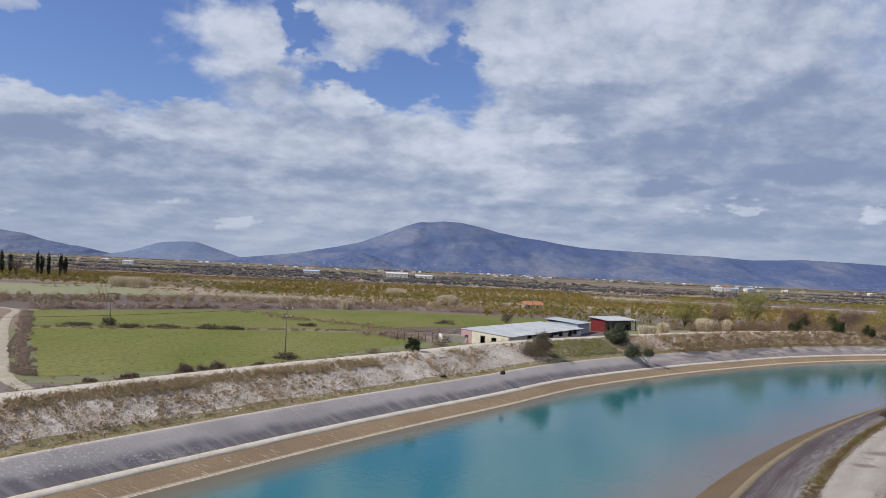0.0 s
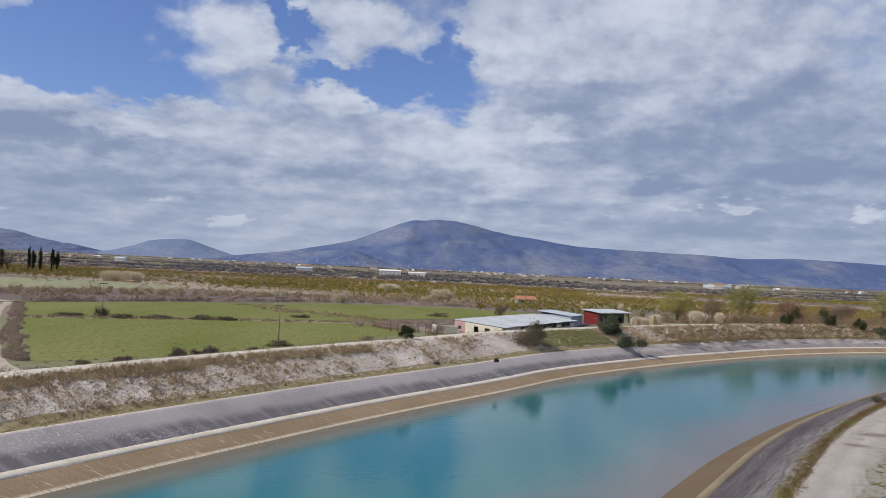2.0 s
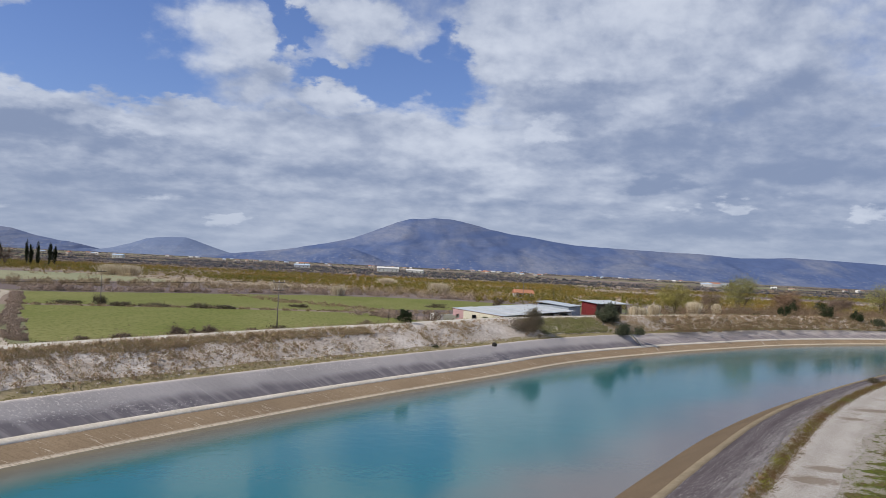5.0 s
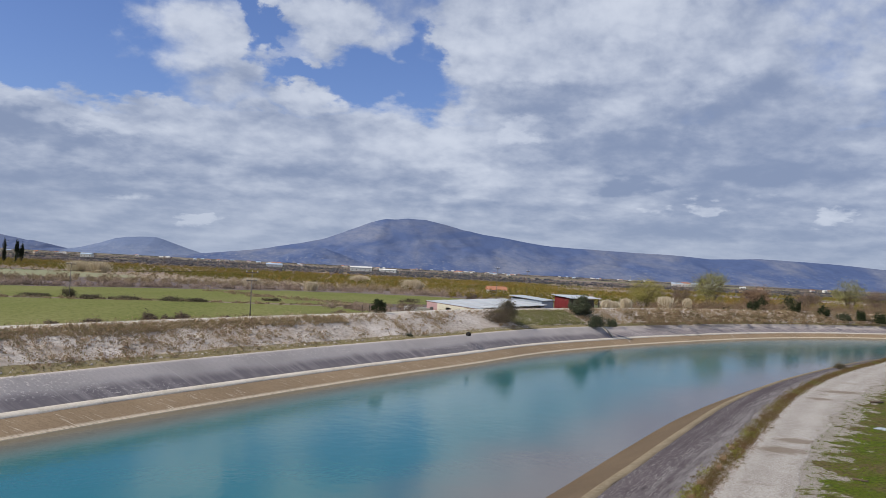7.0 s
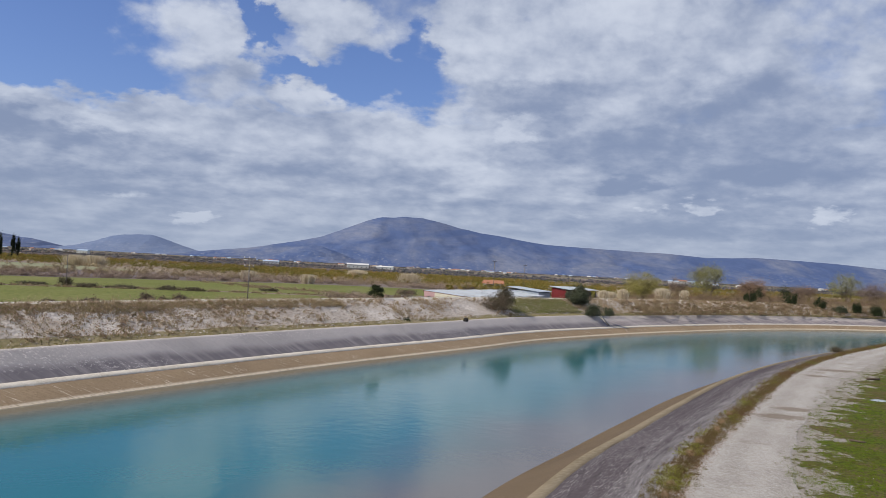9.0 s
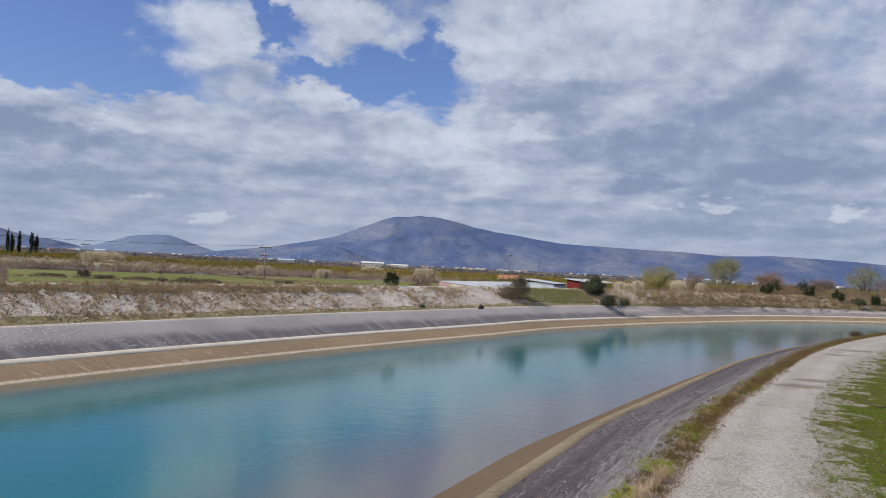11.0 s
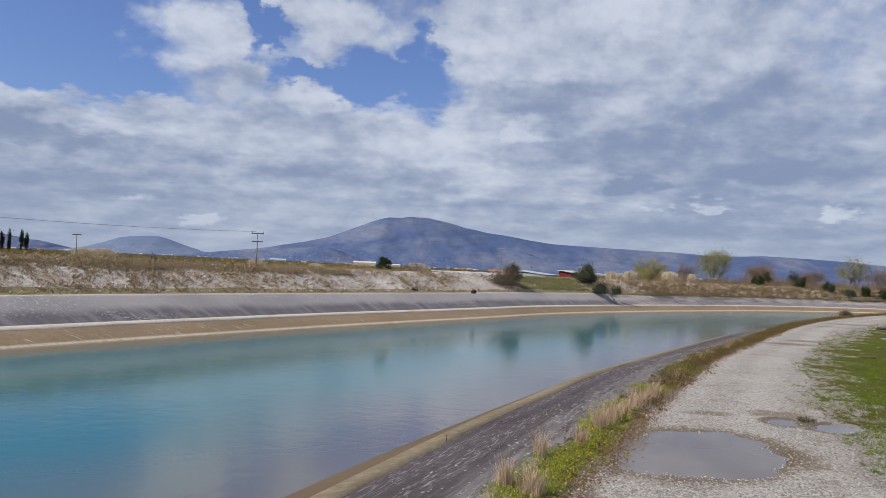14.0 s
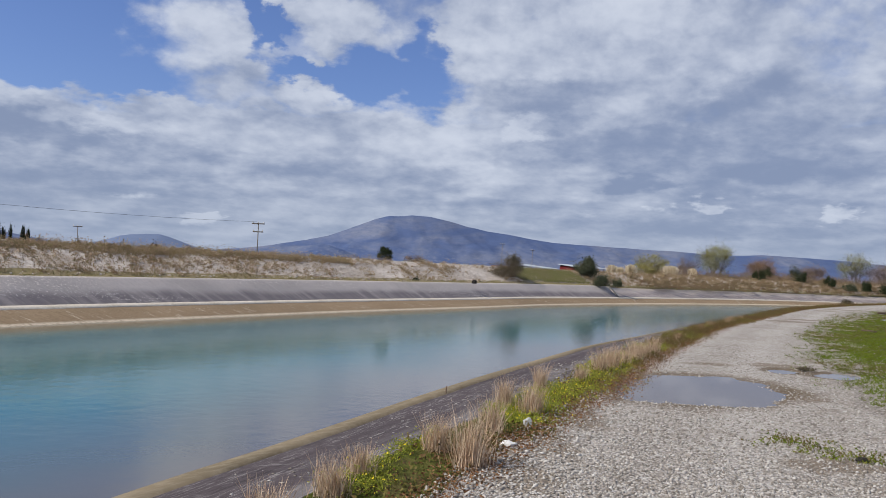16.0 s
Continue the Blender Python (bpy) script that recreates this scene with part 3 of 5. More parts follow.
def shoulder(s, off):
    """The ground behind the road stays high along the canal's bend."""
    return float(np.interp(s, [236, 254], [0, 1]) * np.interp(off, [17.5, 21, 25, 31, 42, 60], [0, 0.9, 1.5, 1.5, 0.8, 0]))


def far_z(off, s=0.0):
    return float(np.interp(off, [p[0] for p in FAR_PROFILE], [p[1] for p in FAR_PROFILE])) + shoulder(s, off)


def ground_z(x, y):
    s, off = far_place(x, y)
    return far_z(off, s)


def build_far_ground():
    V, F, k = [], [], len(FAR_PROFILE)
    for i in range(len(FAR)):
        for j, (o, z) in enumerate(FAR_PROFILE):
            if j < 4 and FAR_S[i] > LIP:
                o, z = o + (2.25, 2.0, 1.6, 0.9)[j], z - (0.46, 0.40, 0.35, 0.2)[j]
            p = FAR[i] + FAR_N[i] * o
            if 2 <= j <= 4:
                z += 0.16 * noise.noise((p[0] * 0.3, p[1] * 0.3, 1.0)) + 0.22 * noise.noise((p[0] * 0.09, p[1] * 0.09, 5.0))
            V.append((p[0], p[1], z + shoulder(FAR_S[i], o)))
    mats = []
    for i in range(len(FAR) - 1):
        for j in range(k - 1):
            F.append((i * k + j, (i + 1) * k + j, (i + 1) * k + j + 1, i * k + j + 1))
            mats.append(0 if j < 2 else 1 if j < 6 else 2)
    me = tri_mesh("ground", V, F, M_DITCH)
    me.materials.append(M_EMBANK)
    me.materials.append(M_PLAIN)
    me.polygons.foreach_set("material_index", mats)
    me.flip_normals()
    return me


TRACK_Y, TRACK_W = [-20, 5, 11, 15, 20, 27, 48, 66, 82, 120], [24.0, 22.0, 18.0, 15.0, 14.3, 13.9, 13.1, 13.6, 14.4, 13.5]


def build_near_ground():
    V, F, uv = [], [], []
    offs = [8.98, 9.4, 10.2, 11.5, 13, 15, 18, 24, 35, 60, 120, 300, 900, 2500, 4800]
    way = np.array((0.87, -0.5))
    k = len(offs)
    for i in range(0, len(NEAR), 2):
        for j, o in enumerate(offs):
            low = float(np.interp(NEAR[i, 1], [10, 17, 26], [8.4, 8.6, 8.98])) if j == 0 else o
            p = NEAR[i] + NEAR_N[i] * min(low, 24) + way * max(0, o - 24)
            V.append((p[0], p[1], 0.028 if j == 0 else 0.0))
            uv.append((NEAR_S[i], o - float(np.interp(NEAR[i, 1], TRACK_Y, TRACK_W))))
    n = len(V) // k
    F = [(i * k + j, i * k + j + 1, (i + 1) * k + j + 1, (i + 1) * k + j) for i in range(n - 1) for j in range(k - 1)]
    me = tri_mesh("ground_near", V, F, M_MEADOW)
    lay = me.uv_layers.new(name="UVMap")
    ids = np.zeros(len(me.loops), int)
    me.loops.foreach_get("vertex_index", ids)
    lay.data.foreach_set("uv", np.array(uv)[ids].ravel())
    return me


structure("ground", build_far_ground(), "flat farmland plain rising to a gravelly canal embankment", "ground")
structure("ground_near", build_near_ground(), "short green meadow beside the canal track", "ground")
structure("dirt_road", sweep("dirt_road", FAR, FAR_N, FAR_S, [(13.7, 2.6), (13.9, 2.66), (15.2, 2.69), (16.3, 2.65), (16.6, 2.58)], M_DIRT, wobble=0.7),
          "pale dirt road along the embankment top", "road")




def puddle_depth(x, y):
    """1 in the middle of a puddle, 0 at its rim, less outside."""
    best = -9.0
    for cx, cy, a, b, t in PUDDLES:
        c, q = math.cos(radians(t)), math.sin(radians(t))
        u, w = ((x - cx) * c + (y - cy) * q) / a, (-(x - cx) * q + (y - cy) * c) / b
        ang = math.atan2(w, u)
        r = 1 + 0.20 * noise.noise((math.cos(ang) * 1.9, math.sin(ang) * 1.9, cx)) + 0.12 * noise.noise((x * 2.2, y * 2.2, cx)) + 0.05 * noise.noise((x * 6, y * 6, cx))
        best = max(best, 1 - math.hypot(u, w) / r)
    return best


def track_z(x, y):
    d = puddle_depth(x, y)
    return 0.030 + 0.012 * noise.noise((x * 0.8, y * 0.8, 0)) - 0.06 * max(0.0, min(1.0, d * 2.5 + 0.45))


def build_track():
    """Gravel track on the near bank; it widens towards the open yard."""
    C = resample(NEAR, 4 * len(NEAR) - 3)
    Nn = normals_of(C, -1)
    S = np.r_[0, np.cumsum(np.hypot(*np.diff(C, axis=0).T))]
    V, uv, k = [], [], 60
    idx = [i for i in range(len(C)) if 20 < S[i] < 420 and (4 < C[i, 1] < 28 or i % 8 == 0)]
    for i in idx:
        wide = float(np.interp(C[i, 1], TRACK_Y, TRACK_W))
        left = float(np.interp(C[i, 1], [8, 16, 30, 50], [9.3, 9.6, 9.95, 10.0])) + 0.35 * noise.fractal((S[i] * 0.5, 0, 3), 1, 2, 3)
        right = wide + 0.9 * noise.fractal((S[i] * 0.10, 9, 3), 1, 2, 3)
        for j in range(k):
            o = left + (right - left) * j / (k - 1)
            p = C[i] + Nn[i] * o
            V.append((p[0], p[1], -0.02 if j in (0, k - 1) else track_z(p[0], p[1])))
            uv.append((S[i], min(1.0, (o - 9.7) / 4.0)))
    F = [(i * k + j, i * k + j + 1, (i + 1) * k + j + 1, (i + 1) * k + j) for i in range(len(idx) - 1) for j in range(k - 1)]
    me = tri_mesh("gravel_track", V, F, M_GRAVEL)
    lay = me.uv_layers.new(name="UVMap")
    ids = np.zeros(len(me.loops), int)
    me.loops.foreach_get("vertex_index", ids)
    lay.data.foreach_set("uv", np.array(uv)[ids].ravel())
    me.polygons.foreach_set("use_smooth", np.ones(len(F), bool))
    return me


structure("gravel_track", build_track(), "pale crushed-gravel track along the canal", "road")


def ribbon(name, pts, width, lift, mat, label):
    C, S = catmull(pts, 2.0)
    N = normals_of(C, 1)
    V = []
    for i in range(len(C)):
        for q in (-0.5, -0.17, 0.17, 0.5):
            w = width * (q + 0.10 * noise.noise((S[i] * 0.25, q * 5, 2.0)))
            x, y = C[i] + N[i] * w
            V.append((x, y, ground_z(x, y) + (lift if abs(q) < 0.4 else lift * 0.3)))
    F = [(i * 4 + j, i * 4 + j + 1, (i + 1) * 4 + j + 1, (i + 1) * 4 + j) for i in range(len(C) - 1) for j in range(3)]
    me = tri_mesh(name, V, F, mat)
    if me.polygons[0].normal.z < 0:
        me.flip_normals()
    return structure(name, me, label, "road")


def sheet(name, pts, z, mat, label, category):
    bm = bmesh.new()
    bm.faces.new([bm.verts.new((x, y, z)) for x, y in pts])
    bmesh.ops.triangulate(bm, faces=bm.faces[:])
    me = bm_mesh(name, bm, mat)
    if me.polygons[0].normal.z < 0:
        me.flip_normals()
    return structure(name, me, label, category)


sheet("field_near", [(-45.5, 93.5), (-54, 110), (-66, 132), (-76.5, 152), (-60, 160), (-49, 166), (-28, 172), (-12, 176), (-2, 160), (-9, 146), (-19, 124), (-30, 107)], 0.05, M_FIELD,
      "bright green sown field behind the embankment", "field")
sheet("field_middle", [(-79, 156), (-98, 196), (-73, 221), (-38, 250), (-15, 262), (8, 264), (30, 256), (36, 250), (36, 228), (14, 212), (-8, 195), (-14, 183), (-49, 170)], 0.05, M_FIELD,
      "green sown field beyond a weedy field margin", "field")
sheet("field_pale", [(-175, 260), (-139, 262), (-96, 312), (-111, 335), (-153, 366), (-230, 330)], 0.05, M_PALE, "pale green stubble field", "field")


# ---- mountains ----
def mountain(name, ridge, deep, mat, label, base=-6.0, rough=1.0, y0=4000.0):
    xs, zs = [p[0] for p in ridge], [p[1] for p in ridge]
    cols, rows = 260, 40
    V = []
    for j in range(rows):
        v = j / (rows - 1)
        for i in range(cols):
            x = xs[0] + (xs[-1] - xs[0]) * i / (cols - 1)
            h = float(np.interp(x, xs, zs))
            up = v ** 1.35 if v < 0.999 else 1.0
            spur = noise.fractal((x * 0.0055 + v * 1.6, v * 2.4 - x * 0.0012, 2.0), 0.9, 2.1, 6)
            z = base + (h - base) * up * (1 + rough * 0.5 * spur * (1 - v)) + rough * 9 * noise.fractal((x * 0.012, v * 7, 0), 1, 2, 4) * v * (1 - v) * 4
            if v > 0.98:
                z = h + 1.2 * noise.fractal((x * 0.02, 0, 4.0), 1, 2, 3)
            V.append((x, y0 - deep * (1 - v) + 40 * spur * (1 - v), min(z, h * 1.0 + 0.5) if v <= 0.98 else z))
    for i in range(cols):
        V.append((V[(rows - 1) * cols + i][0], y0 + 500, base))
    F = [(j * cols + i, j * cols + i + 1, (j + 1) * cols + i + 1, (j + 1) * cols + i) for j in range(rows) for i in range(cols - 1)]
    me = tri_mesh(name, V, F, mat)
    me.polygons.foreach_set("use_smooth", np.ones(len(F), bool))
    return tagged(new(name, me), label, "mountain", "", "structure")


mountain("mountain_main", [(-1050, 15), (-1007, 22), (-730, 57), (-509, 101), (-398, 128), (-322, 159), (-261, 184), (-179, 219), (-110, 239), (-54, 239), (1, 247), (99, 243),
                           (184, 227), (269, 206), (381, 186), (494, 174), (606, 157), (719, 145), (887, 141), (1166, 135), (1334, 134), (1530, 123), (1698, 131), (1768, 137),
                           (1950, 134), (2196, 128), (2500, 110), (2900, 60)], 620, M_MOUNT, "broad scrub-covered mountain on the skyline, painted in hazy blue-grey")
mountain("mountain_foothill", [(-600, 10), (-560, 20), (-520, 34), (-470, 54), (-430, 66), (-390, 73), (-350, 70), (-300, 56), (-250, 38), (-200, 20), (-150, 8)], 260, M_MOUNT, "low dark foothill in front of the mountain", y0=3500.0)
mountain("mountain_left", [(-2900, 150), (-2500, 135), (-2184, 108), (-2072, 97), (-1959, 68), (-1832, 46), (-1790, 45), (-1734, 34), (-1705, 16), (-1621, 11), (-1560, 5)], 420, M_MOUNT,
         "mountain shoulder beyond the plain, painted in haze blue")
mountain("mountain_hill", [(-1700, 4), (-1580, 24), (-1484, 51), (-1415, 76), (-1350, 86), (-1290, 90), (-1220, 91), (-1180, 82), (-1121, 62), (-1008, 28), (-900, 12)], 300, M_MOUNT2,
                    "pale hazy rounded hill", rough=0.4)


# ---- vegetation helpers ----
RNG = np.random.default_rng(11)


def leaf_quads(P, size, flat=0.0):
    """One small leaf-shaped quad at each point, turned at random."""
    n = len(P)
    a = RNG.normal(size=(n, 3))
    a[:, 2] *= 1 - flat
    a /= np.linalg.norm(a, axis=1)[:, None]
    b = np.cross(a, RNG.normal(size=(n, 3)))
    b /= np.linalg.norm(b, axis=1)[:, None] + 1e-9
    s = size * RNG.uniform(0.6, 1.4, n)[:, None]
    V = np.stack([P - a * s, P - b * s * 0.55, P + a * s, P + b * s * 0.55], 1).reshape(-1, 3)
    k = np.arange(n)[:, None] * 4
    return V, np.hstack([k, k + 1, k + 2, k + 3])


def crown_points(n, radii, clumps=16, spread=0.30, hollow=0.55):
    """Points in uneven clumps that fill the outer part of an ellipsoid."""
    d = RNG.normal(size=(clumps, 3))
    d /= np.linalg.norm(d, axis=1)[:, None]
    c = d * RNG.uniform(hollow, 0.85, (clumps, 1))
    w = RNG.uniform(0.6, 1.3, clumps)
    i = RNG.integers(0, clumps, n)
    P = c[i] + RNG.normal(size=(n, 3)) * (spread * w[i])[:, None] * 0.6
    P = np.vstack([P, RNG.normal(size=(n // 5, 3)) * 0.38])
    return P * np.array(radii)


def blades(B, height, width, lean):
    """Grass blades: three triangles each, bent over; B holds their feet."""
    n = len(B)
    h = height * RNG.uniform(0.5, 1.2, n)
    a = RNG.uniform(0, 2 * np.pi, n)
    side = np.c_[np.cos(a), np.sin(a), np.zeros(n)] * (width * RNG.uniform(0.6, 1.2, n))[:, None] * 0.5
    t = RNG.uniform(0, 2 * np.pi, n)
    ln = np.c_[np.cos(t), np.sin(t), np.zeros(n)] * (lean * h * RNG.uniform(0.1, 1.0, n))[:, None]
    up = np.c_[np.zeros(n), np.zeros(n), h]
    mid, tip = B + up * 0.55 + ln * 0.35, B + up + ln
    V = np.stack([B - side, B + side, mid + side * 0.7, mid - side * 0.7, tip], 1).reshape(-1, 3)
    k = np.arange(n)[:, None] * 5
    F = np.vstack([np.hstack([k, k + 1, k + 2]), np.hstack([k, k + 2, k + 3]), np.hstack([k + 3, k + 2, k + 4])])
    return V, F


def clumps_on(C, per, radius, leaf, flat=0.9):
    """Low rounded clumps of leaves, one at each place."""
    n = len(C)
    sc = np.clip(RNG.lognormal(-0.1, 0.5, n), 0.4, 2.0)
    i = np.repeat(np.arange(n), per)
    P = RNG.normal(size=(len(i), 3))
    P *= (RNG.uniform(0.1, 1, len(i)) ** 0.5 / np.linalg.norm(P, axis=1))[:, None]
    P[:, 2] = np.abs(P[:, 2]) * flat
    P = C[i] + P * (radius * sc[i])[:, None]
    return leaf_quads(P, leaf, -0.6)


def stuff(name, V, F, mat, label, category):
    return tagged(new(name, tri_mesh(name, V, F, mat)), label, category, "", "stuff")


def tube(bm, pts, radii, sides=6):
    rings = []
    for k, p in enumerate(pts):
        d = (Vector(pts[min(k + 1, len(pts) - 1)]) - Vector(pts[max(k - 1, 0)])).normalized()
        u = d.orthogonal().normalized()
        w = d.cross(u)
        rings.append([bm.verts.new(Vector(p) + (u * math.cos(2 * math.pi * q / sides) + w * math.sin(2 * math.pi * q / sides)) * radii[k]) for q in range(sides)])
    for a, b in zip(rings[:-1], rings[1:]):
        for q in range(sides):
            bm.faces.new((a[q], a[(q + 1) % sides], b[(q + 1) % sides], b[q]))
    bm.faces.new(rings[-1])
    bm.faces.new(rings[0][::-1])


def woody(height, width, stems, r0, twigs=0):
    """Trunk with limbs that fork upwards."""
    bm = bmesh.new()
    for s in range(stems):
        a = 6.28 * s / stems + random.uniform(-0.4, 0.4)
        out = 0.0 if stems == 1 else 0.28
        p = [(0.02 * s, 0, -0.3)]
        for q in (0.3, 0.6, 0.92):
            p.append((width * out * q * math.cos(a) + random.uniform(-0.05, 0.05) * width, width * out * q * math.sin(a) + random.uniform(-0.05, 0.05) * width, height * q))
        tube(bm, p, [r0, r0 * 0.75, r0 * 0.45, r0 * 0.12], 6)
        for q in range(3 + twigs):
            t = random.uniform(0.3, 0.8)
            k = min(2, int(t * 3))
            s0 = Vector(p[k]).lerp(Vector(p[k + 1]), t * 3 - k)
            b = random.uniform(0, 6.28)
            e = s0 + Vector((math.cos(b) * width * 0.36, math.sin(b) * width * 0.36, height * random.uniform(0.12, 0.32)))
            m = s0.lerp(e, 0.5) + Vector((0, 0, height * 0.03))
            tube(bm, [s0, m, e], [r0 * 0.4, r0 * 0.25, r0 * 0.06], 4)
    return bm_mesh("trunk", bm, M_BARK, True)


def plant(name, x, y, width, height, mat, leaf, count, label, category, z=None, low=0.12, clumps=16, spread=0.30, stems=1, thick=0.1, twigs=0, group="", hollow=0.55, dome=False):
    z = ground_z(x, y) if z is None else z
    ob = thing(name, pose(x, y, z, 0, 0, random.uniform(0, 360)), label, category, group)
    part("trunk", woody(height * 0.92, width, stems, thick, twigs), ob)
    ry = height * (1 - low) / 2
    P = crown_points(count, (width / 2, width / 2 * random.uniform(0.85, 1.1), ry), clumps, spread, hollow) + np.array((0, 0, height * low + ry))
    if dome:
        P = crown_points(count, (width / 2, width / 2, height * 0.9), clumps, spread, hollow)
        P[:, 2] = np.abs(P[:, 2])
    P = P[P[:, 2] > 0.03]
    part("crown", tri_mesh("crown", *leaf_quads(P, leaf), mat), ob)
    return ob


def along(pts, n, wide):
    """n places scattered in a band of that width about a line."""
    P = np.array(pts, float)
    d = np.r_[0, np.cumsum(np.hypot(*np.diff(P, axis=0).T))]
    q = RNG.uniform(0, d[-1], n)
    X, Y = np.interp(q, d, P[:, 0]), np.interp(q, d, P[:, 1])
    return np.c_[X + RNG.normal(size=n) * wide * 0.4, Y + RNG.normal(size=n) * wide * 0.4]


def on_far(s, off, lift=0.0):
    x, y = np.interp(s, FAR_S, FAR[:, 0]) + np.interp(s, FAR_S, FAR_N[:, 0]) * off, np.interp(s, FAR_S, FAR[:, 1]) + np.interp(s, FAR_S, FAR_N[:, 1]) * off
    z = np.interp(off, [p[0] for p in FAR_PROFILE], [p[1] for p in FAR_PROFILE])
    return np.c_[x, y, z + lift]


def on_near(s, off):
    x, y = np.interp(s, NEAR_S, NEAR[:, 0]) + np.interp(s, NEAR_S, NEAR_N[:, 0]) * off, np.interp(s, NEAR_S, NEAR[:, 1]) + np.interp(s, NEAR_S, NEAR_N[:, 1]) * off
    return np.c_[x, y, np.zeros(len(x))]


# ---- embankment growth ----
def bank_growth():
    s0, s1, s2, s3 = far_place(-60, 0)[0], far_place(16, 140)[0], far_place(135, 225)[0], far_place(33, 154)[0]
    n = 11000
    s, off = RNG.uniform(s0, s2, n), RNG.uniform(6.9, 13.4, n)
    P = on_far(s, off, -0.02)
    keep = []
    for i in range(n):
        d = noise.fractal((P[i, 0] * 0.16, P[i, 1] * 0.16, 7.0), 1.0, 2.0, 3)
        want = 0.82 if off[i] > 11.3 else 0.54
        if P[i, 0] < -30:
            want += 0.14
        if s[i] > s1:
            want += 0.05 if s[i] > s3 else -0.75
        elif P[i, 0] > -16:
            want -= 0.30 if P[i, 0] < -8 else 0.48
        keep.append(RNG.uniform() < want + 0.55 * d)
    P, s, off = P[keep], s[keep], off[keep]
    V, F = clumps_on(P, 42, 0.42, 0.062, 1.35)
    stuff("bank_grass", V, F, M_BANKTUFT, "brownish dry grass tufts on the gravelly embankment", "grass")
    n = 2200
    s, off = RNG.uniform(s0, far_place(-9, 105)[0], n), RNG.uniform(11.4, 13.3, n)
    V, F = clumps_on(on_far(s, off, -0.04), 34, 0.40, 0.065, 1.2)
    stuff("crest_grass", V, F, leafy("crest_grass", [(0.40, 0.295, 0.17), (0.26, 0.23, 0.095), (0.46, 0.34, 0.22)]), "thick olive-brown grass on the embankment crest", "grass")
    n = 2400
    s, off = RNG.uniform(far_place(17, 138)[0], far_place(35, 152)[0], n), RNG.uniform(7.6, 13.2, n)
    V, F = clumps_on(on_far(s, off, -0.02), 26, 0.30, 0.06)
    stuff("bank_green", V, F, leafy("bank_green", [(0.19, 0.20, 0.060), (0.26, 0.25, 0.10), (0.30, 0.25, 0.15)], patch=0.3), "patch of fresh green grass on the embankment", "grass")
    n = 2600
    s, off = RNG.uniform(s0, s2, n), RNG.uniform(5.85, 7.4, n)
    V, F = clumps_on(on_far(s, off, -0.05), 10, 0.2, 0.06)
    stuff("strip_grass", V, F, leafy("strip_grass", [(0.27, 0.24, 0.09), (0.19, 0.185, 0.06), (0.38, 0.30, 0.18)]), "short mossy grass strip above the canal lining", "grass")
    # margin behind the dirt road
    n = 6500
    s, off = RNG.uniform(s0, s2, n), 17.0 + RNG.gamma(1.8, 3.2, n)
    V, F = clumps_on(on_far(s, off, -0.02), 16, 0.38, 0.08)
    stuff("margin_grass", V, F, leafy("margin_grass", [(0.34, 0.26, 0.17), (0.25, 0.19, 0.11), (0.19, 0.18, 0.07)]), "dry grass margin between dirt road and field", "grass")
    # stones on the bank
    n = 9000
    s, off = s1 - (s1 - s0) * RNG.uniform(0, 1, n) ** 1.5, RNG.uniform(6.8, 13.2, n)
    V, F = pebbles(on_far(s, off), 0.085)
    stuff("bank_stones", V, F, leafy("limestone", [(0.52, 0.465, 0.41), (0.68, 0.63, 0.57), (0.42, 0.355, 0.30)], 0.9), "pale stones strewn over the embankment", "stones")


def pebbles(P, size, flat=0.6):
    """Small eight-sided stones."""
    n = len(P)
    base = np.array([(1, 0, 0), (0, 1, 0), (-1, 0, 0), (0, -1, 0), (0.2, 0.1, 1), (0, 0, -0.6)], float)
    s = size * np.clip(RNG.lognormal(0, 0.45, n), 0.4, 2.2)[:, None, None]
    V = base[None] * s * RNG.uniform(0.6, 1.3, (n, 6, 1)) * np.array((1, 1, flat))
    a = RNG.uniform(0, 6.28, n)
    c, q = np.cos(a)[:, None], np.sin(a)[:, None]
    V = np.stack([V[..., 0] * c - V[..., 1] * q, V[..., 0] * q + V[..., 1] * c, V[..., 2]], -1) + P[:, None]
    t = np.array([(0, 1, 4), (1, 2, 4), (2, 3, 4), (3, 0, 4), (1, 0, 5), (2, 1, 5), (3, 2, 5), (0, 3, 5)])
    F = (t[None] + (np.arange(n) * 6)[:, None, None]).reshape(-1, 3)
    return V.reshape(-1, 3), F


bank_growth()

# ---- trees and bushes on the far bank ----
plant("olive_tree", 34.3, 156.2, 5.3, 4.9, M_OLIVE, 0.13, 6500, "dense grey-green olive tree beside the canal embankment", "tree", z=0.7, low=0.02, clumps=26, spread=0.26, thick=0.2, stems=2)
plant("round_bush", -3.4, 115.3, 2.3, 2.0, M_DARKBUSH, 0.09, 2200, "small rounded dark green bush beside the dirt road", "bush", low=0.02, clumps=20, spread=0.24, stems=3, thick=0.05)
plant("twiggy_bush", 15.7, 132.6, 5.2, 2.9, leafy("bare_shoots", [(0.13, 0.10, 0.066), (0.19, 0.15, 0.10), (0.075, 0.062, 0.042)]), 0.075, 4200, "sparse brown twiggy bush on the bank", "bush", low=0.0, dome=True, clumps=20, spread=0.42, stems=9, thick=0.04, twigs=5)
plant("twiggy_bush", 17.4, 134.6, 3.4, 3.7, M_TWIG, 0.085, 3600, "dark olive-green bush beside a brown twiggy one", "bush", low=0.04, clumps=14, spread=0.40, stems=4, thick=0.06, twigs=4)
plant("scrub_bush", 35.9, 149.4, 3.4, 2.5, M_OLIVE, 0.085, 3600, "low grey-green bush growing above the canal lining", "bush", z=0.0, low=0.0, dome=True, clumps=14, stems=4, thick=0.04)
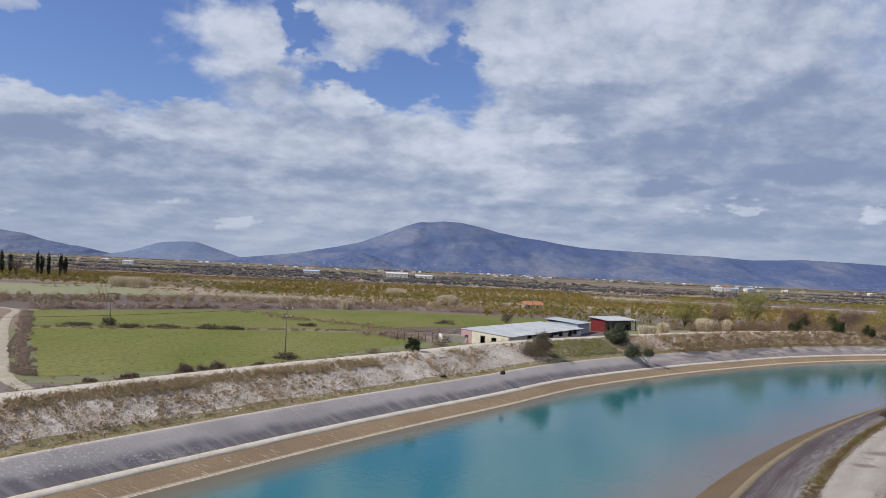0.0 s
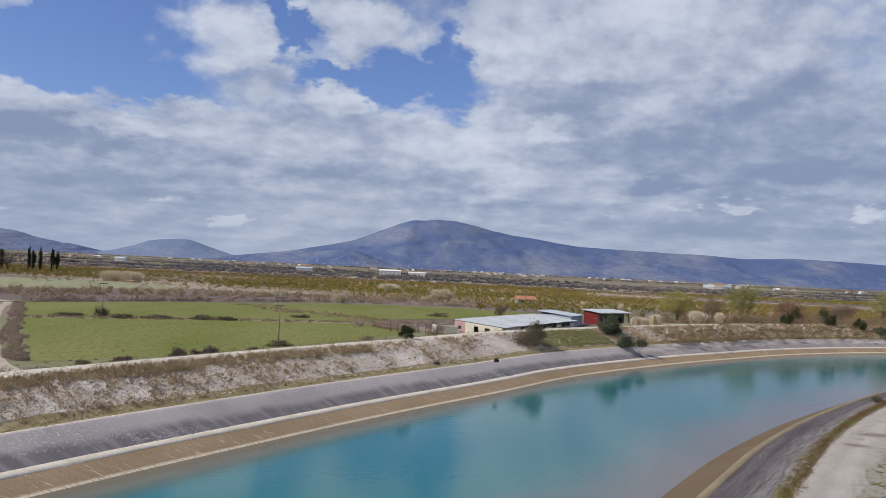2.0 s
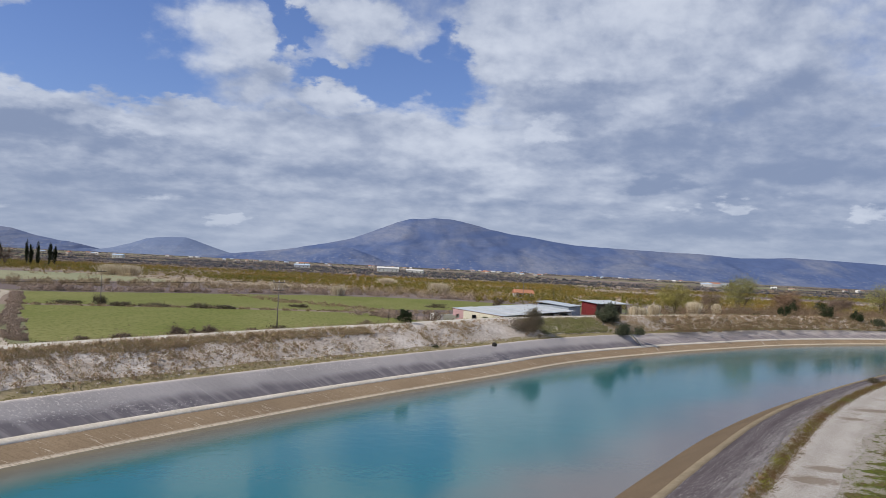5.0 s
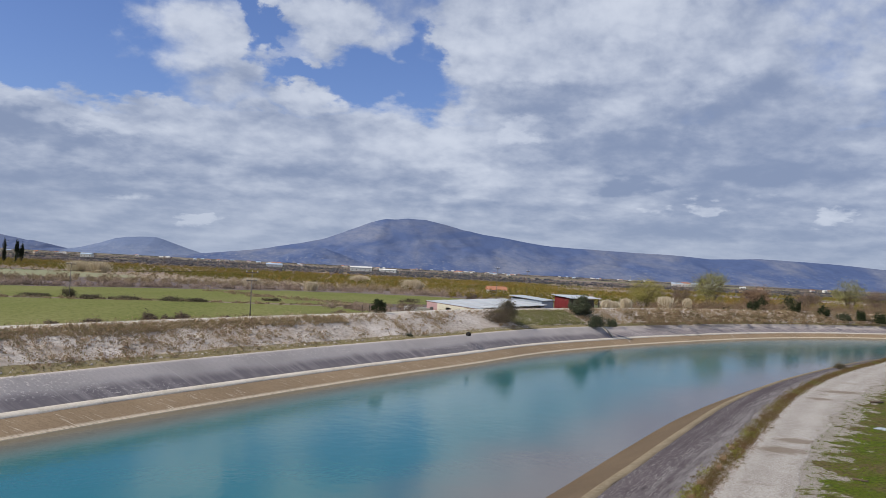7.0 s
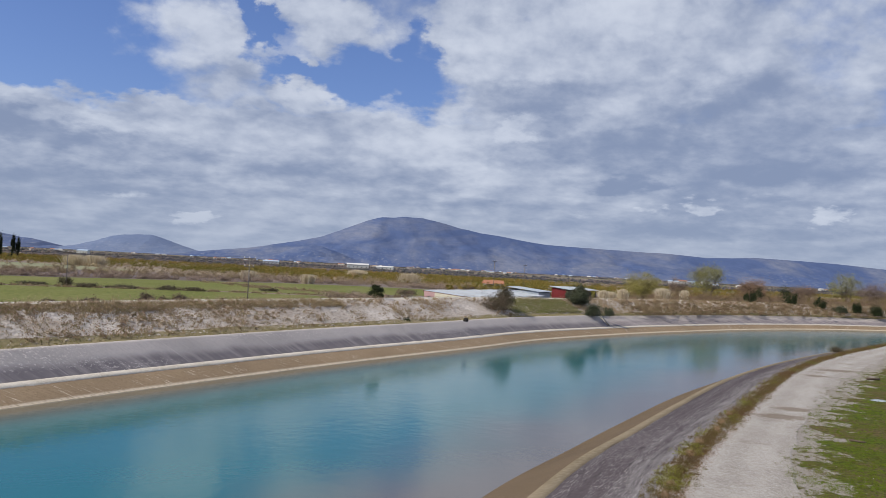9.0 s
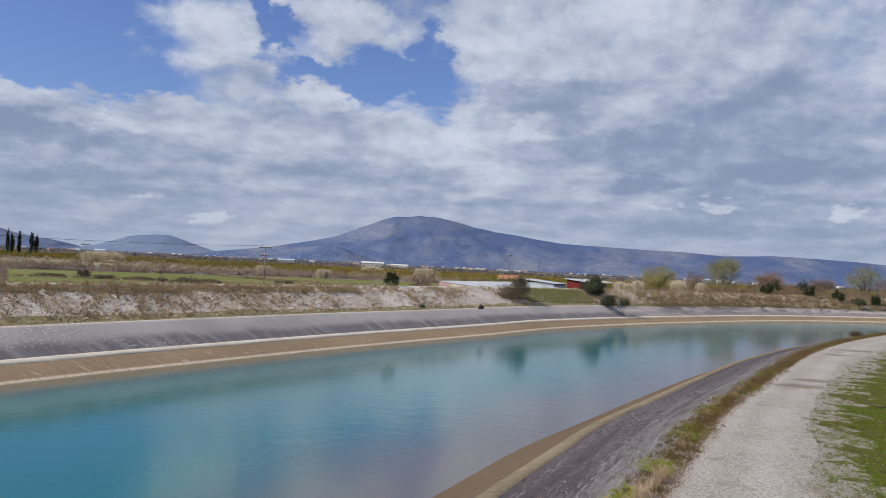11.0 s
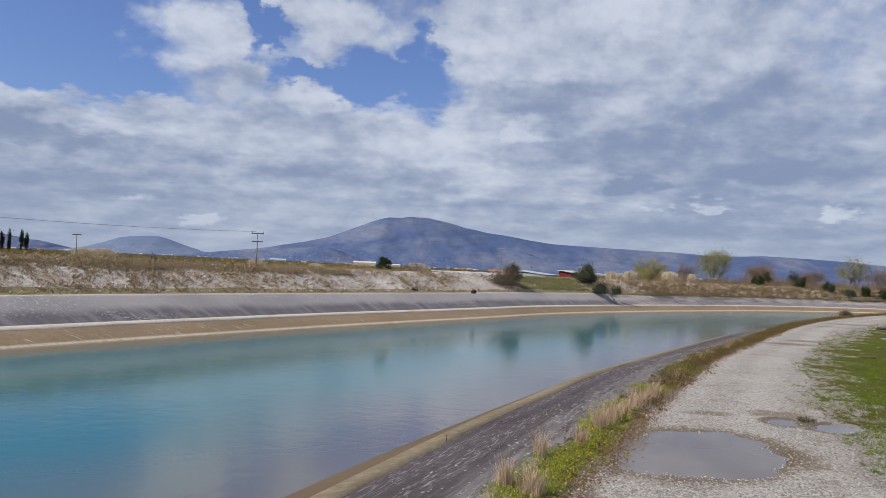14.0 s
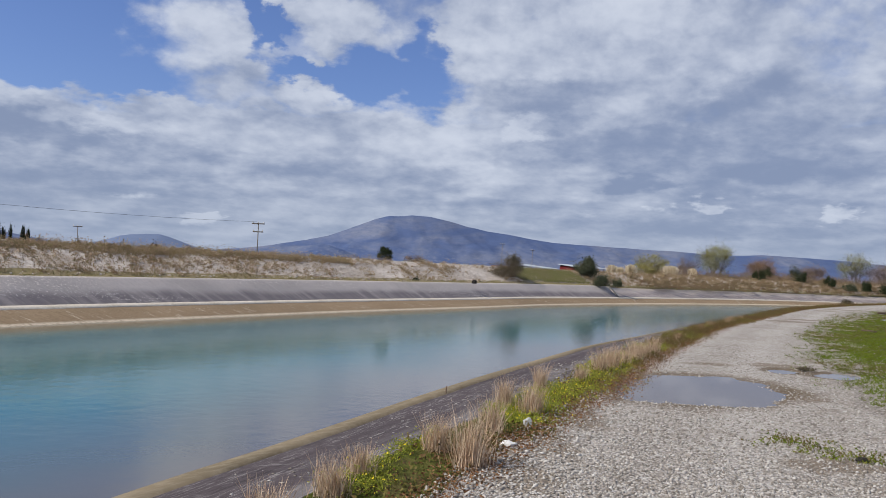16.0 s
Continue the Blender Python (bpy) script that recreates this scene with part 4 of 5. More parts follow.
plant("scrub_bush", 39.6, 151.5, 2.2, 2.1, M_OLIVE, 0.08, 2000, "small grey-green bush on the bank slope", "bush", low=0.0, dome=True, clumps=12, stems=3, thick=0.04)
plant("scrub_bush", 0.9, 107.6, 1.2, 0.6, M_DARKBUSH, 0.06, 350, "flat dark weed clump above the canal lining", "bush", z=0.22, low=0.0, dome=True, clumps=8, stems=3, thick=0.02)
plant("evergreen_bush", 90.2, 205.5, 3.6, 5.0, M_DARKBUSH, 0.14, 2400, "tall dark evergreen shrub on the bank", "bush", z=0.6, low=0.04, clumps=18, stems=3, thick=0.07)
plant("evergreen_bush", 82.3, 203.0, 2.4, 3.2, M_DARKBUSH, 0.12, 1300, "dark evergreen shrub on the bank", "bush", z=0.3, low=0.04, clumps=14, stems=3, thick=0.06)
plant("willow_tree", 76.6, 252.0, 13.5, 9.4, M_WILLOW, 0.13, 9000, "yellow-green willow just coming into leaf", "tree", low=0.12, clumps=30, spread=0.26, stems=4, thick=0.22, twigs=6)
plant("poplar_tree", 88.5, 230.0, 11.5, 11.6, M_SPRING, 0.13, 6200, "thin yellow-green tree in early leaf", "tree", low=0.15, clumps=30, spread=0.30, stems=5, thick=0.16, twigs=8)
plant("poplar_tree", 133.0, 236.0, 10.0, 10.2, M_SPRING, 0.13, 3600, "thin pale green tree in early leaf", "tree", low=0.2, clumps=28, spread=0.30, stems=4, thick=0.16, twigs=8)
plant("bare_tree", 101.0, 229.0, 11.0, 7.6, leafy("russet_buds", [(0.27, 0.165, 0.10), (0.33, 0.21, 0.13), (0.17, 0.11, 0.075)]), 0.11, 8000, "leafless reddish-brown thicket tree", "tree", low=0.08, clumps=30, spread=0.32, stems=7, thick=0.12, twigs=9)
plant("bare_tree", 122.0, 240.0, 9.0, 7.0, M_BARE, 0.11, 5000, "leafless brown tree on the scrubby bank", "tree", low=0.10, clumps=26, spread=0.32, stems=6, thick=0.12, twigs=9)
plant("bare_tree", 82.0, 236.0, 7.0, 8.0, M_BARE, 0.11, 3000, "leafless brown tree on the scrubby bank", "tree", low=0.15, clumps=24, spread=0.32, stems=5, thick=0.12, twigs=9)
plant("bare_tree", 146.0, 243.0, 11.0, 8.0, M_BARE, 0.11, 5500, "leafless brown tree on the scrubby bank", "tree", low=0.10, clumps=28, spread=0.32, stems=6, thick=0.12, twigs=9)
for bx, by, bw, bh in [(104.5, 212, 4.2, 3.8), (109.5, 226, 4.4, 6.4), (113.0, 213, 3.4, 3.2), (118.5, 212.5, 4.6, 2.6), (124.0, 214.5, 3.0, 3.2), (129.5, 215, 4.6, 3.6), (137, 219, 3.6, 2.6),
                       (145, 221, 4.0, 3.2), (98.5, 219, 3.6, 5.0), (153, 224, 3.4, 2.8)]:
    plant("evergreen_bush", bx, by, bw, bh, M_DARKBUSH if bh > 3 else M_OLIVE, 0.13, 2200, "dark green shrub on the scrubby bank", "bush", low=0.02, dome=True, clumps=16, stems=3, thick=0.06, group="bank shrubs")
plant("bare_bush", 0.8, 130.5, 4.4, 2.6, M_BARE, 0.07, 1500, "leafless reddish bush behind the dirt road", "bush", low=0.02, clumps=18, stems=7, thick=0.03, twigs=5)
plant("bare_bush", -9.2, 116.6, 2.6, 1.6, M_BARE, 0.07, 700, "small leafless bush behind the dirt road", "bush", low=0.02, clumps=14, stems=6, thick=0.03, twigs=4)
for bx, by, bw, bh in [(-27.0, 87.5, 2.2, 1.6), (-24.5, 91.4, 2.1, 1.4), (-30.6, 81.6, 2.2, 0.9), (-25.6, 89.8, 1.6, 1.0), (-33.0, 78.0, 1.6, 0.8), (-21.0, 96.5, 1.6, 0.7)]:
    plant("bare_bush", bx, by, bw, bh, M_BRAMBLE, 0.075, 2200, "dark leafless bramble beside the dirt road", "bush", low=0.0, dome=True, clumps=16, stems=8, thick=0.03, twigs=5, group="roadside brambles")
for bx, by, bw, bh in [(-66.4, 163.5, 3.4, 2.6), (-61, 162, 5.5, 1.2), (-72, 161.5, 6.5, 1.0), (-55.5, 165, 7.0, 1.1), (-47.0, 167.7, 6.0, 1.3), (-42.5, 168.5, 5.0, 1.1), (-22.5, 122, 3.6, 1.3), (-30, 186, 5.0, 1.0), (2, 214, 6.0, 1.8)]:
    plant("bramble", bx, by, bw, bh * 0.85, M_TWIG, 0.12, 1000, "low dark bramble clump in the green field", "bush", low=0.0, dome=True, clumps=16, stems=4, thick=0.03, group="field brambles")


def reed_clump(x, y, w, h, label="pale dry giant-reed clump"):
    ob = thing("reed_clump", pose(x, y, ground_z(x, y)), label, "reeds", "reed clumps")
    n = int(420 * w)
    B = np.c_[RNG.normal(size=n) * w * 0.15, RNG.normal(size=n) * w * 0.14, np.full(n, -0.05)]
    V, F = blades(B, h * 0.92, 0.10, 0.10)
    lift = np.clip(V[:, 2:3] / h, 0, 1)
    V[:, :2] *= 1 + 0.8 * lift
    part("stalk", tri_mesh("stalk", V, F, M_REED), ob)
    top = crown_points(n, (w * 0.46, w * 0.40, h * 0.30), 14, 0.30) + np.array((0, 0, h * 0.70))
    tagged(part("plume", tri_mesh("plume", *leaf_quads(top, 0.16), M_REED), ob, "feathery pale plumes"), kind="stuff")
    return ob


for rx, ry, rw, rh in [(44.6, 176.5, 1.9, 2.3), (47.0, 179.5, 2.2, 2.1), (50.6, 182.5, 2.5, 2.6), (66.0, 202.0, 3.7, 3.2), (73.5, 207.0, 2.0, 2.9)]:
    reed_clump(rx, ry, rw, rh, "pale cream pampas-like grass clump behind the bank")
for rx, ry, rw, rh in [(-143, 362, 9.0, 4.6), (-134, 360, 9.0, 4.8), (-21, 385, 8.0, 4.2), (3, 312, 7.5, 4.4), (-50, 268, 5.0, 3.2), (-30, 262, 4.0, 3.0)]:
    reed_clump(rx, ry, rw, rh)
plant("bare_bush", 19.0, 228.0, 4.0, 3.2, M_BRAMBLE, 0.10, 1100, "dark grey leafless bush behind the shed", "bush", low=0.1, clumps=18, stems=6, thick=0.05, twigs=5)


# ---- hedges, thickets, orchard, far woods ----
def thicket(name, line, n, wide, size, leaf, per, mat, label, category="hedge", tall=1.0):
    C = along(line, n, wide)
    out = []
    for x, y in C:
        r = size * random.uniform(0.5, 1.2)
        z = ground_z(x, y)
        P = crown_points(per * 3, (r, r, r * tall), 6, 0.4)
        P[:, 2] = np.abs(P[:, 2] + r * tall * 0.25)
        out.append(P + np.array((x, y, z)))
    return stuff(name, *leaf_quads(np.vstack(out), leaf), mat, label, category)


M_HEDGE = leafy("hedge_twigs", [(0.37, 0.275, 0.215), (0.46, 0.36, 0.27), (0.25, 0.19, 0.15)])
M_TAN = leafy("tan_scrub", [(0.34, 0.26, 0.16), (0.42, 0.33, 0.20), (0.25, 0.19, 0.11)])
thicket("hedge", [(-102, 202), (-75, 228), (-33, 270), (-5, 276), (20, 274)], 150, 5.0, 1.7, 0.16, 60, M_HEDGE, "brown leafless hedge along the field edge")
thicket("scrub_belt", [(-130, 225), (-96, 258), (-40, 292), (5, 300), (30, 292)], 240, 20.0, 2.0, 0.18, 55, M_TAN, "belt of tan dry scrub and reeds behind the field", "scrub")
thicket("track_hedge", [(-46.5, 93.5), (-53, 104), (-62.6, 122.3), (-78.6, 154.5), (-96.5, 191)], 260, 1.5, 0.55, 0.08, 60, M_HEDGE, "brown brambly hedge beside the farm track")
thicket("field_margin", [(-78, 154), (-60, 161), (-49, 167), (-20, 178), (-6, 184)], 110, 2.2, 0.7, 0.09, 34, M_TAN, "strip of dry weeds between the fields", "weeds", 0.6)
thicket("dry_strip", [(-52, 226), (-36, 208), (-20, 194), (-8, 186), (2, 184)], 130, 6.0, 0.9, 0.10, 36, M_TAN, "tan strip of dry tall weeds across the field", "weeds", 0.7)
thicket("farm_scrub", [(-14, 172), (-8, 166), (-3, 163)], 40, 4.0, 1.3, 0.12, 50, M_HEDGE, "brown scrub beside the farm sheds", "scrub")
M_THICKET = leafy("thicket_twigs", [(0.21, 0.135, 0.095), (0.28, 0.185, 0.12), (0.16, 0.135, 0.075)])
thicket("orange_thicket", [(98, 232), (106, 236), (112, 238)], 30, 5.0, 2.6, 0.13, 90, leafy("russet_twigs", [(0.30, 0.165, 0.075), (0.24, 0.14, 0.075), (0.19, 0.12, 0.075)]), "russet leafless thicket behind the bank", "scrub", 1.2)
thicket("bank_thicket", [(62, 205), (85, 216), (105, 222), (130, 230), (165, 240), (215, 246)], 460, 8.0, 2.1, 0.12, 70, M_THICKET, "brown scrub thicket behind the bank", "scrub")
thicket("slope_scrub", [(48, 166), (66, 181), (84, 196), (104, 208), (130, 219), (160, 229)], 620, 5.5, 0.8, 0.09, 40, leafy("slope_scrub", [(0.28, 0.175, 0.11), (0.20, 0.135, 0.085), (0.18, 0.165, 0.08)]),
        "reddish-brown scrub on the bank slope", "scrub", 0.7)


def orchard():
    out, row = [], 0
    for y in np.arange(226, 590, 5.4):
        row += 1
        for x in np.arange(-360, 390, 4.4):
            xx, yy = x + (row % 2) * 2.3 + 0.33 * (y - 420) + RNG.normal() * 0.9, y + 0.10 * x + RNG.normal() * 0.9
            if yy < (232 if xx > 34 else 254 if xx > 15 else 304 if xx > -60 else 333):
                continue
            if xx < -92 and yy < 372 - 0.1 * (xx + 150):
                continue
            if xx > 90 and 425 < yy < 528:
                continue
            gap = noise.noise((xx * 0.011, yy * 0.02, 3.0))
            if gap < -0.27 or abs(((yy - 0.04 * xx) % 96) - 48) < 8.0:
                continue
            r = RNG.uniform(1.2, 1.9)
            P = crown_points(44, (r, r, r * 0.8), 7, 0.32)
            P[:, 2] = np.abs(P[:, 2] + r * 0.75) + 0.1
            out.append(P + np.array((xx, yy, 0)))
    stuff("orchard", *leaf_quads(np.vstack(out), 0.27), M_ORCHARD, "rows of yellowing citrus trees on the plain", "orchard")


orchard()


def far_rows(name, mat, label, category, rows, y0, y1, tall, leaf, seed):
    """Tree rows and belts that run across the plain."""
    rg = random.Random(seed)
    C = []
    for _ in range(rows):
        y = y0 * math.exp(rg.uniform(0, math.log(y1 / y0)))
        length = rg.uniform(120, 620) * (0.6 + y / 2200)
        x0 = rg.uniform(-0.66, 0.66) * y - length / 2
        tilt = rg.uniform(-0.07, 0.07)
        h = tall * rg.uniform(0.6, 1.3)
        for _ in range(int(length / (2.0 + y / 800))):
            t = rg.uniform(0, length)
            C.append((x0 + t, y + tilt * t + rg.gauss(0, 2.5), h * rg.uniform(0.6, 1.3), y))
    C = np.array(C)
    i = np.repeat(np.arange(len(C)), 6)
    P = np.c_[C[i, :2], C[i, 2] * 0.25] + RNG.normal(size=(len(i), 3)) * np.array((0.6, 0.5, 0.12)) * C[i, 2:3]
    V, F = pebbles(P, 1.0, 0.85)
    P6 = P.repeat(6, 0)
    V = P6 + (V - P6) * (leaf * C[i, 2] * 0.30).repeat(6)[:, None]
    stuff(name, V, F, mat, label, category)


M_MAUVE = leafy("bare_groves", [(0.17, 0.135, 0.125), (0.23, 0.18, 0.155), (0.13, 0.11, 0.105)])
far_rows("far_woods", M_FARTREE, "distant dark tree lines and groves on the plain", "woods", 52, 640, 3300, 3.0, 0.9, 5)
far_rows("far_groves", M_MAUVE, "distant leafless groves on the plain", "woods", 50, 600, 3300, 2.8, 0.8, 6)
far_rows("far_reeds", M_TAN, "distant tan reed belts on the plain", "reeds", 56, 330, 1200, 1.9, 0.5, 7)
for cx, ch in [(-238.5, 13.0), (-235.3, 12.3), (-219.2, 13.5), (-217.0, 11.6), (-214.5, 12.8), (-206.4, 12.4), (-204.7, 11.6)]:
    plant("cypress_tree", cx, 440.0 + (cx * 7 % 5), 2.7, ch * 1.12, M_CYPRESS, 0.20, 2600, "slender dark cypress tree", "tree", z=0.0, low=0.02, clumps=26, spread=0.22, thick=0.15, group="cypress row", hollow=0.35)
plant("bare_tree", -230.3, 440.0, 12.0, 12.5, M_BARE, 0.10, 1500, "large leafless tree beside the cypresses", "tree", z=0.0, low=0.25, clumps=26, spread=0.32, stems=4, thick=0.28, twigs=10)


# ---- near bank: verge, gravel, puddles ----
def verge():
    # large dry tufts, each a thing
    tufts = [(0.88, 8.9, 0.62, 1.0), (0.55, 9.6, 0.45, 0.8), (1.32, 10.75, 0.50, 0.8), (2.1, 12.35, 0.52, 0.9), (1.75, 12.9, 0.5, 0.7), (2.67, 15.05, 0.5, 0.6), (3.69, 16.2, 0.42, 0.6), (4.5, 17.9, 0.56, 0.8),
             (4.98, 18.8, 0.60, 0.9), (5.6, 19.9, 0.42, 0.7), (6.1, 20.8, 0.58, 0.9), (6.7, 21.9, 0.40, 0.7), (7.2, 22.8, 0.56, 0.8), (-0.3, 8.4, 0.34, 0.7), (-0.5, 7.5, 0.42, 0.8), (-0.95, 6.6, 0.4, 0.8),
             (8.6, 25.6, 0.6, 0.8), (9.4, 27.4, 0.6, 0.8), (10.2, 29.2, 0.62, 0.8), (11.0, 30.7, 0.6, 0.9), (11.9, 32.6, 0.66, 0.9), (12.8, 34.4, 0.6, 0.8), (14.2, 37.0, 0.68, 0.9), (15.3, 38.7, 0.6, 0.8),
             (16.2, 40.0, 0.6, 0.8), (17.3, 42.2, 0.55, 0.8), (19.0, 45.2, 0.55, 0.8), (20.4, 47.6, 0.5, 0.8)]
    for x, y, h, w in tufts:
        if y > 24 and int(y * 2) % 2:
            continue
        far = y > 24
        h = h * (RNG.uniform(0.4, 0.72) if far else 1.0)
        n = 150 if far else int(380 * w)
        B = np.c_[RNG.normal(size=n) * 0.10 * w, RNG.normal(size=n) * 0.10 * w, np.full(n, -0.02)]
        V, F = blades(B, h, 0.018 if far else 0.008, 0.62)
        ob = thing("dry_grass_tuft", pose(x, y, 0.0), "tall tuft of dry straw-coloured grass on the verge", "grass", "dry tufts on the verge")
        tagged(part("straw", tri_mesh("straw", V, F, M_STRAW if far else M_DRY), ob), kind="stuff")
    # small mixed tufts along the verge
    n = 12000
    s = RNG.uniform(20, 330, n)
    off = np.interp(s, [75, 85, 110], [8.95, 9.2, 9.5]) + RNG.normal(size=n) * 0.32
    P = on_near(s, np.clip(off, 8.7, 10.4))
    P = P[[not (p[1] < 13.5 and RNG.uniform() < 0.75) and not (p[1] < 28 and noise.noise((p[0] * 0.5, p[1] * 0.35, 2.0)) > -0.12 and RNG.uniform() < 0.8) for p in P]]
    V, F = clumps_on(P, 34, 0.22, 0.022)
    stuff("verge_grass", V, F, leafy("verge_grass", [(0.165, 0.098, 0.046), (0.105, 0.066, 0.030), (0.15, 0.145, 0.035)], patch=0.25), "low brownish verge grass between lining and track", "grass")
    # green herbs with yellow flowers, in patches
    n = 7000
    s = 64 + RNG.gamma(1.4, 26, n)
    off = np.interp(s, [75, 85, 110], [8.8, 9.05, 9.4]) + RNG.normal(size=n) * 0.30
    P = on_near(s, np.clip(off, 8.4, 10.1))
    keep = [noise.noise((p[0] * 0.5, p[1] * 0.35, 2.0)) > (0.0 if p[1] < 26 else 0.16) and p[1] < 70 for p in P]
    P = P[keep]
    V, F = clumps_on(P, 60, 0.11, 0.011)
    stuff("verge_herbs", V, F, M_GREENTUFT, "fresh green herbs on the verge", "herbs")
    Q = P[P[:, 1] < 24]
    Q = Q + np.c_[RNG.normal(size=(len(Q), 2)) * 0.1, RNG.uniform(0.06, 0.13, len(Q))]
    stuff("verge_flowers", *leaf_quads(Q, 0.013), M_FLOWER, "small yellow flowers among the verge herbs", "flowers")
    n = 26000
    s = 66 + RNG.gamma(1.6, 18, n)
    off = np.interp(s, [75, 85, 110], [9.4, 9.7, 10.0]) + RNG.normal(size=n) * 0.22
    P = on_near(s, off) + np.c_[np.zeros((n, 2)), RNG.uniform(0.03, 0.07, n)]
    stuff("verge_litter", *leaf_quads(P, 0.016, 0.7), M_RED, "rust-brown dead leaves and stems at the gravel edge", "litter")


verge()


def gravel():
    n = 130000
    y = 4.5 + RNG.gamma(1.5, 5.0, n)
    s = np.interp(y, NEAR[:, 1], NEAR_S)
    off = RNG.uniform(9.3, 23.0, n)
    P = on_near(s + RNG.normal(size=n) * 1.0, off)
    inside = off < np.interp(P[:, 1], TRACK_Y, TRACK_W) + 2.0 + RNG.normal(size=n) * 0.8
    P = P[inside]
    d = np.array([puddle_depth(p[0], p[1]) for p in P])
    keep = d < 0.02
    P = P[keep]
    P[:, 2] = [track_z(p[0], p[1]) + 0.002 for p in P]
    V, F = pebbles(P, 0.0145, 0.75)
    stuff("gravel_stones", V, F, M_STONE, "loose crushed limestone gravel on the track", "gravel")
    # coarser stones where the track meets the verge
    n = 1500
    y = 5.5 + RNG.gamma(2.0, 2.6, n)
    P = on_near(np.interp(y, NEAR[:, 1], NEAR_S) + 3.0, np.interp(y, [5, 12, 30], [9.75, 9.75, 10.1]) + RNG.gamma(1.6, 0.28, n) - 0.2)
    P[:, 2] = [track_z(p[0], p[1]) + 0.006 for p in P]
    V, F = pebbles(P, 0.020, 0.5)
    stuff("edge_stones", V, F, leafy("pale_rubble", [(0.40, 0.37, 0.33), (0.60, 0.57, 0.53), (0.26, 0.23, 0.20)], 0.9), "coarse pale stones at the edge of the track", "stones")
    # lime flakes on the near lining
    n = 2000
    s, t = 60 + RNG.gamma(1.8, 22, n), RNG.uniform(0, 1, n) ** 0.4
    off = 4.9 + 3.9 * t
    P = on_near(s, off)
    P[:, 2] = np.interp(off, [4.74, 5.6, 7.1, 8.4, 8.85], [-1.13, -0.88, -0.47, -0.12, 0.015]) + 0.008
    V, F = pebbles(P, 0.022, 0.35)
    stuff("lining_flakes", V, F, M_STONE, "pale broken concrete flakes on the canal slope", "rubble")


gravel()


def puddle_material():
    m, nt, b = material("puddle_water", 0.03, 0.5)
    b.inputs["IOR"].default_value = 1.33
    put(nt, b.inputs["Base Color"], blend(nt, fbm(nt, coord(nt), 0.8), (0.16, 0.13, 0.105), (0.20, 0.17, 0.14)))
    bump(nt, b, fbm(nt, coord(nt), 3.0), 0.006, 0.02)
    return m


M_PUDDLE = puddle_material()


def puddle(spec, label, z=0.006):
    cx, cy, a, b, t = spec
    bm = bmesh.new()
    c, q = math.cos(radians(t)), math.sin(radians(t))
    ring = []
    for k in np.linspace(0, 2 * math.pi, 64, endpoint=False):
        r = 1.35 if a > 1 else 1.15
        ring.append(bm.verts.new((cx + r * (a * math.cos(k) * c - b * math.sin(k) * q), cy + r * (a * math.cos(k) * q + b * math.sin(k) * c), z)))
    bm.faces.new(ring)
    me = bm_mesh("puddle", bm, M_PUDDLE)
    if me.polygons[0].normal.z < 0:
        me.flip_normals()
    return tagged(new("puddle", me), label, "puddle", "puddles on the track", "structure")


puddle(PUDDLES[0], "broad shallow muddy puddle on the gravel track")
puddle(PUDDLES[1], "small muddy puddle beside the track")
puddle(PUDDLES[2], "small muddy puddle beside the track")

def meadow_growth():
    n = 22000
    y = 5 + RNG.gamma(2.0, 14.0, n)
    s = np.interp(y, NEAR[:, 1], NEAR_S)
    off = RNG.uniform(12.8, 32, n)
    P = on_near(s, off)
    lim = np.interp(P[:, 1], TRACK_Y, TRACK_W) + RNG.normal(size=n) * 0.7
    P = P[off > lim]
    P = P[[puddle_depth(p[0], p[1]) < -0.5 for p in P]]
    extra = np.array([(5.75, 10.2), (5.5, 10.8), (6.1, 9.8)])
    P = np.vstack([P, np.c_[np.repeat(extra, 18, 0) + RNG.normal(size=(54, 2)) * np.array((0.28, 0.16)), np.full(54, 0.015)]])
    V, F = clumps_on(P, 30, 0.18, 0.019, 0.5)
    stuff("meadow_grass", V, F, leafy("meadow_grass", [(0.085, 0.135, 0.008), (0.165, 0.22, 0.012), (0.155, 0.11, 0.05)], patch=0.22), "patchy bright green meadow grass", "grass")


meadow_growth()


# ---- farm buildings ----
def box(bm, x0, x1, y0, y1, z0, z1):
    v = [bm.verts.new(p) for p in ((x0, y0, z0), (x1, y0, z0), (x1, y1, z0), (x0, y1, z0), (x0, y0, z1), (x1, y0, z1), (x1, y1, z1), (x0, y1, z1))]
    for f in ((0, 3, 2, 1), (4, 5, 6, 7), (0, 1, 5, 4), (1, 2, 6, 5), (2, 3, 7, 6), (3, 0, 4, 7)):
        bm.faces.new([v[i] for i in f])


def box_mesh(name, mat, *boxes):
    bm = bmesh.new()
    for b in boxes:
        box(bm, *b)
    return bm_mesh(name, bm, mat)


def wall_with_holes(name, mat, length, height, thick, holes, slope=0.0):
    """A wall along x from 0 to length; holes are (x0, x1, z0, z1); the top rises by slope over its length."""
    xs = sorted({0.0, length, *[h[0] for h in holes], *[h[1] for h in holes]})
    bm = bmesh.new()
    for a, b in zip(xs[:-1], xs[1:]):
        mid = (a + b) / 2
        cuts = sorted([(h[2], h[3]) for h in holes if h[0] < mid < h[1]])
        z = 0.0
        spans = []
        for c0, c1 in cuts:
            if c0 > z:
                spans.append((z, c0, False))
            z = c1
        spans.append((z, height, True))
        for z0, z1, top in spans:
            k = len(bm.verts)
            box(bm, a, b, 0, thick, z0, z1)
            if top and slope:
                bm.verts.ensure_lookup_table()
                for v in bm.verts[k:]:
                    if v.co.z > z1 - 1e-4:
                        v.co.z += slope * v.co.x
    return bm_mesh(name, bm, mat)


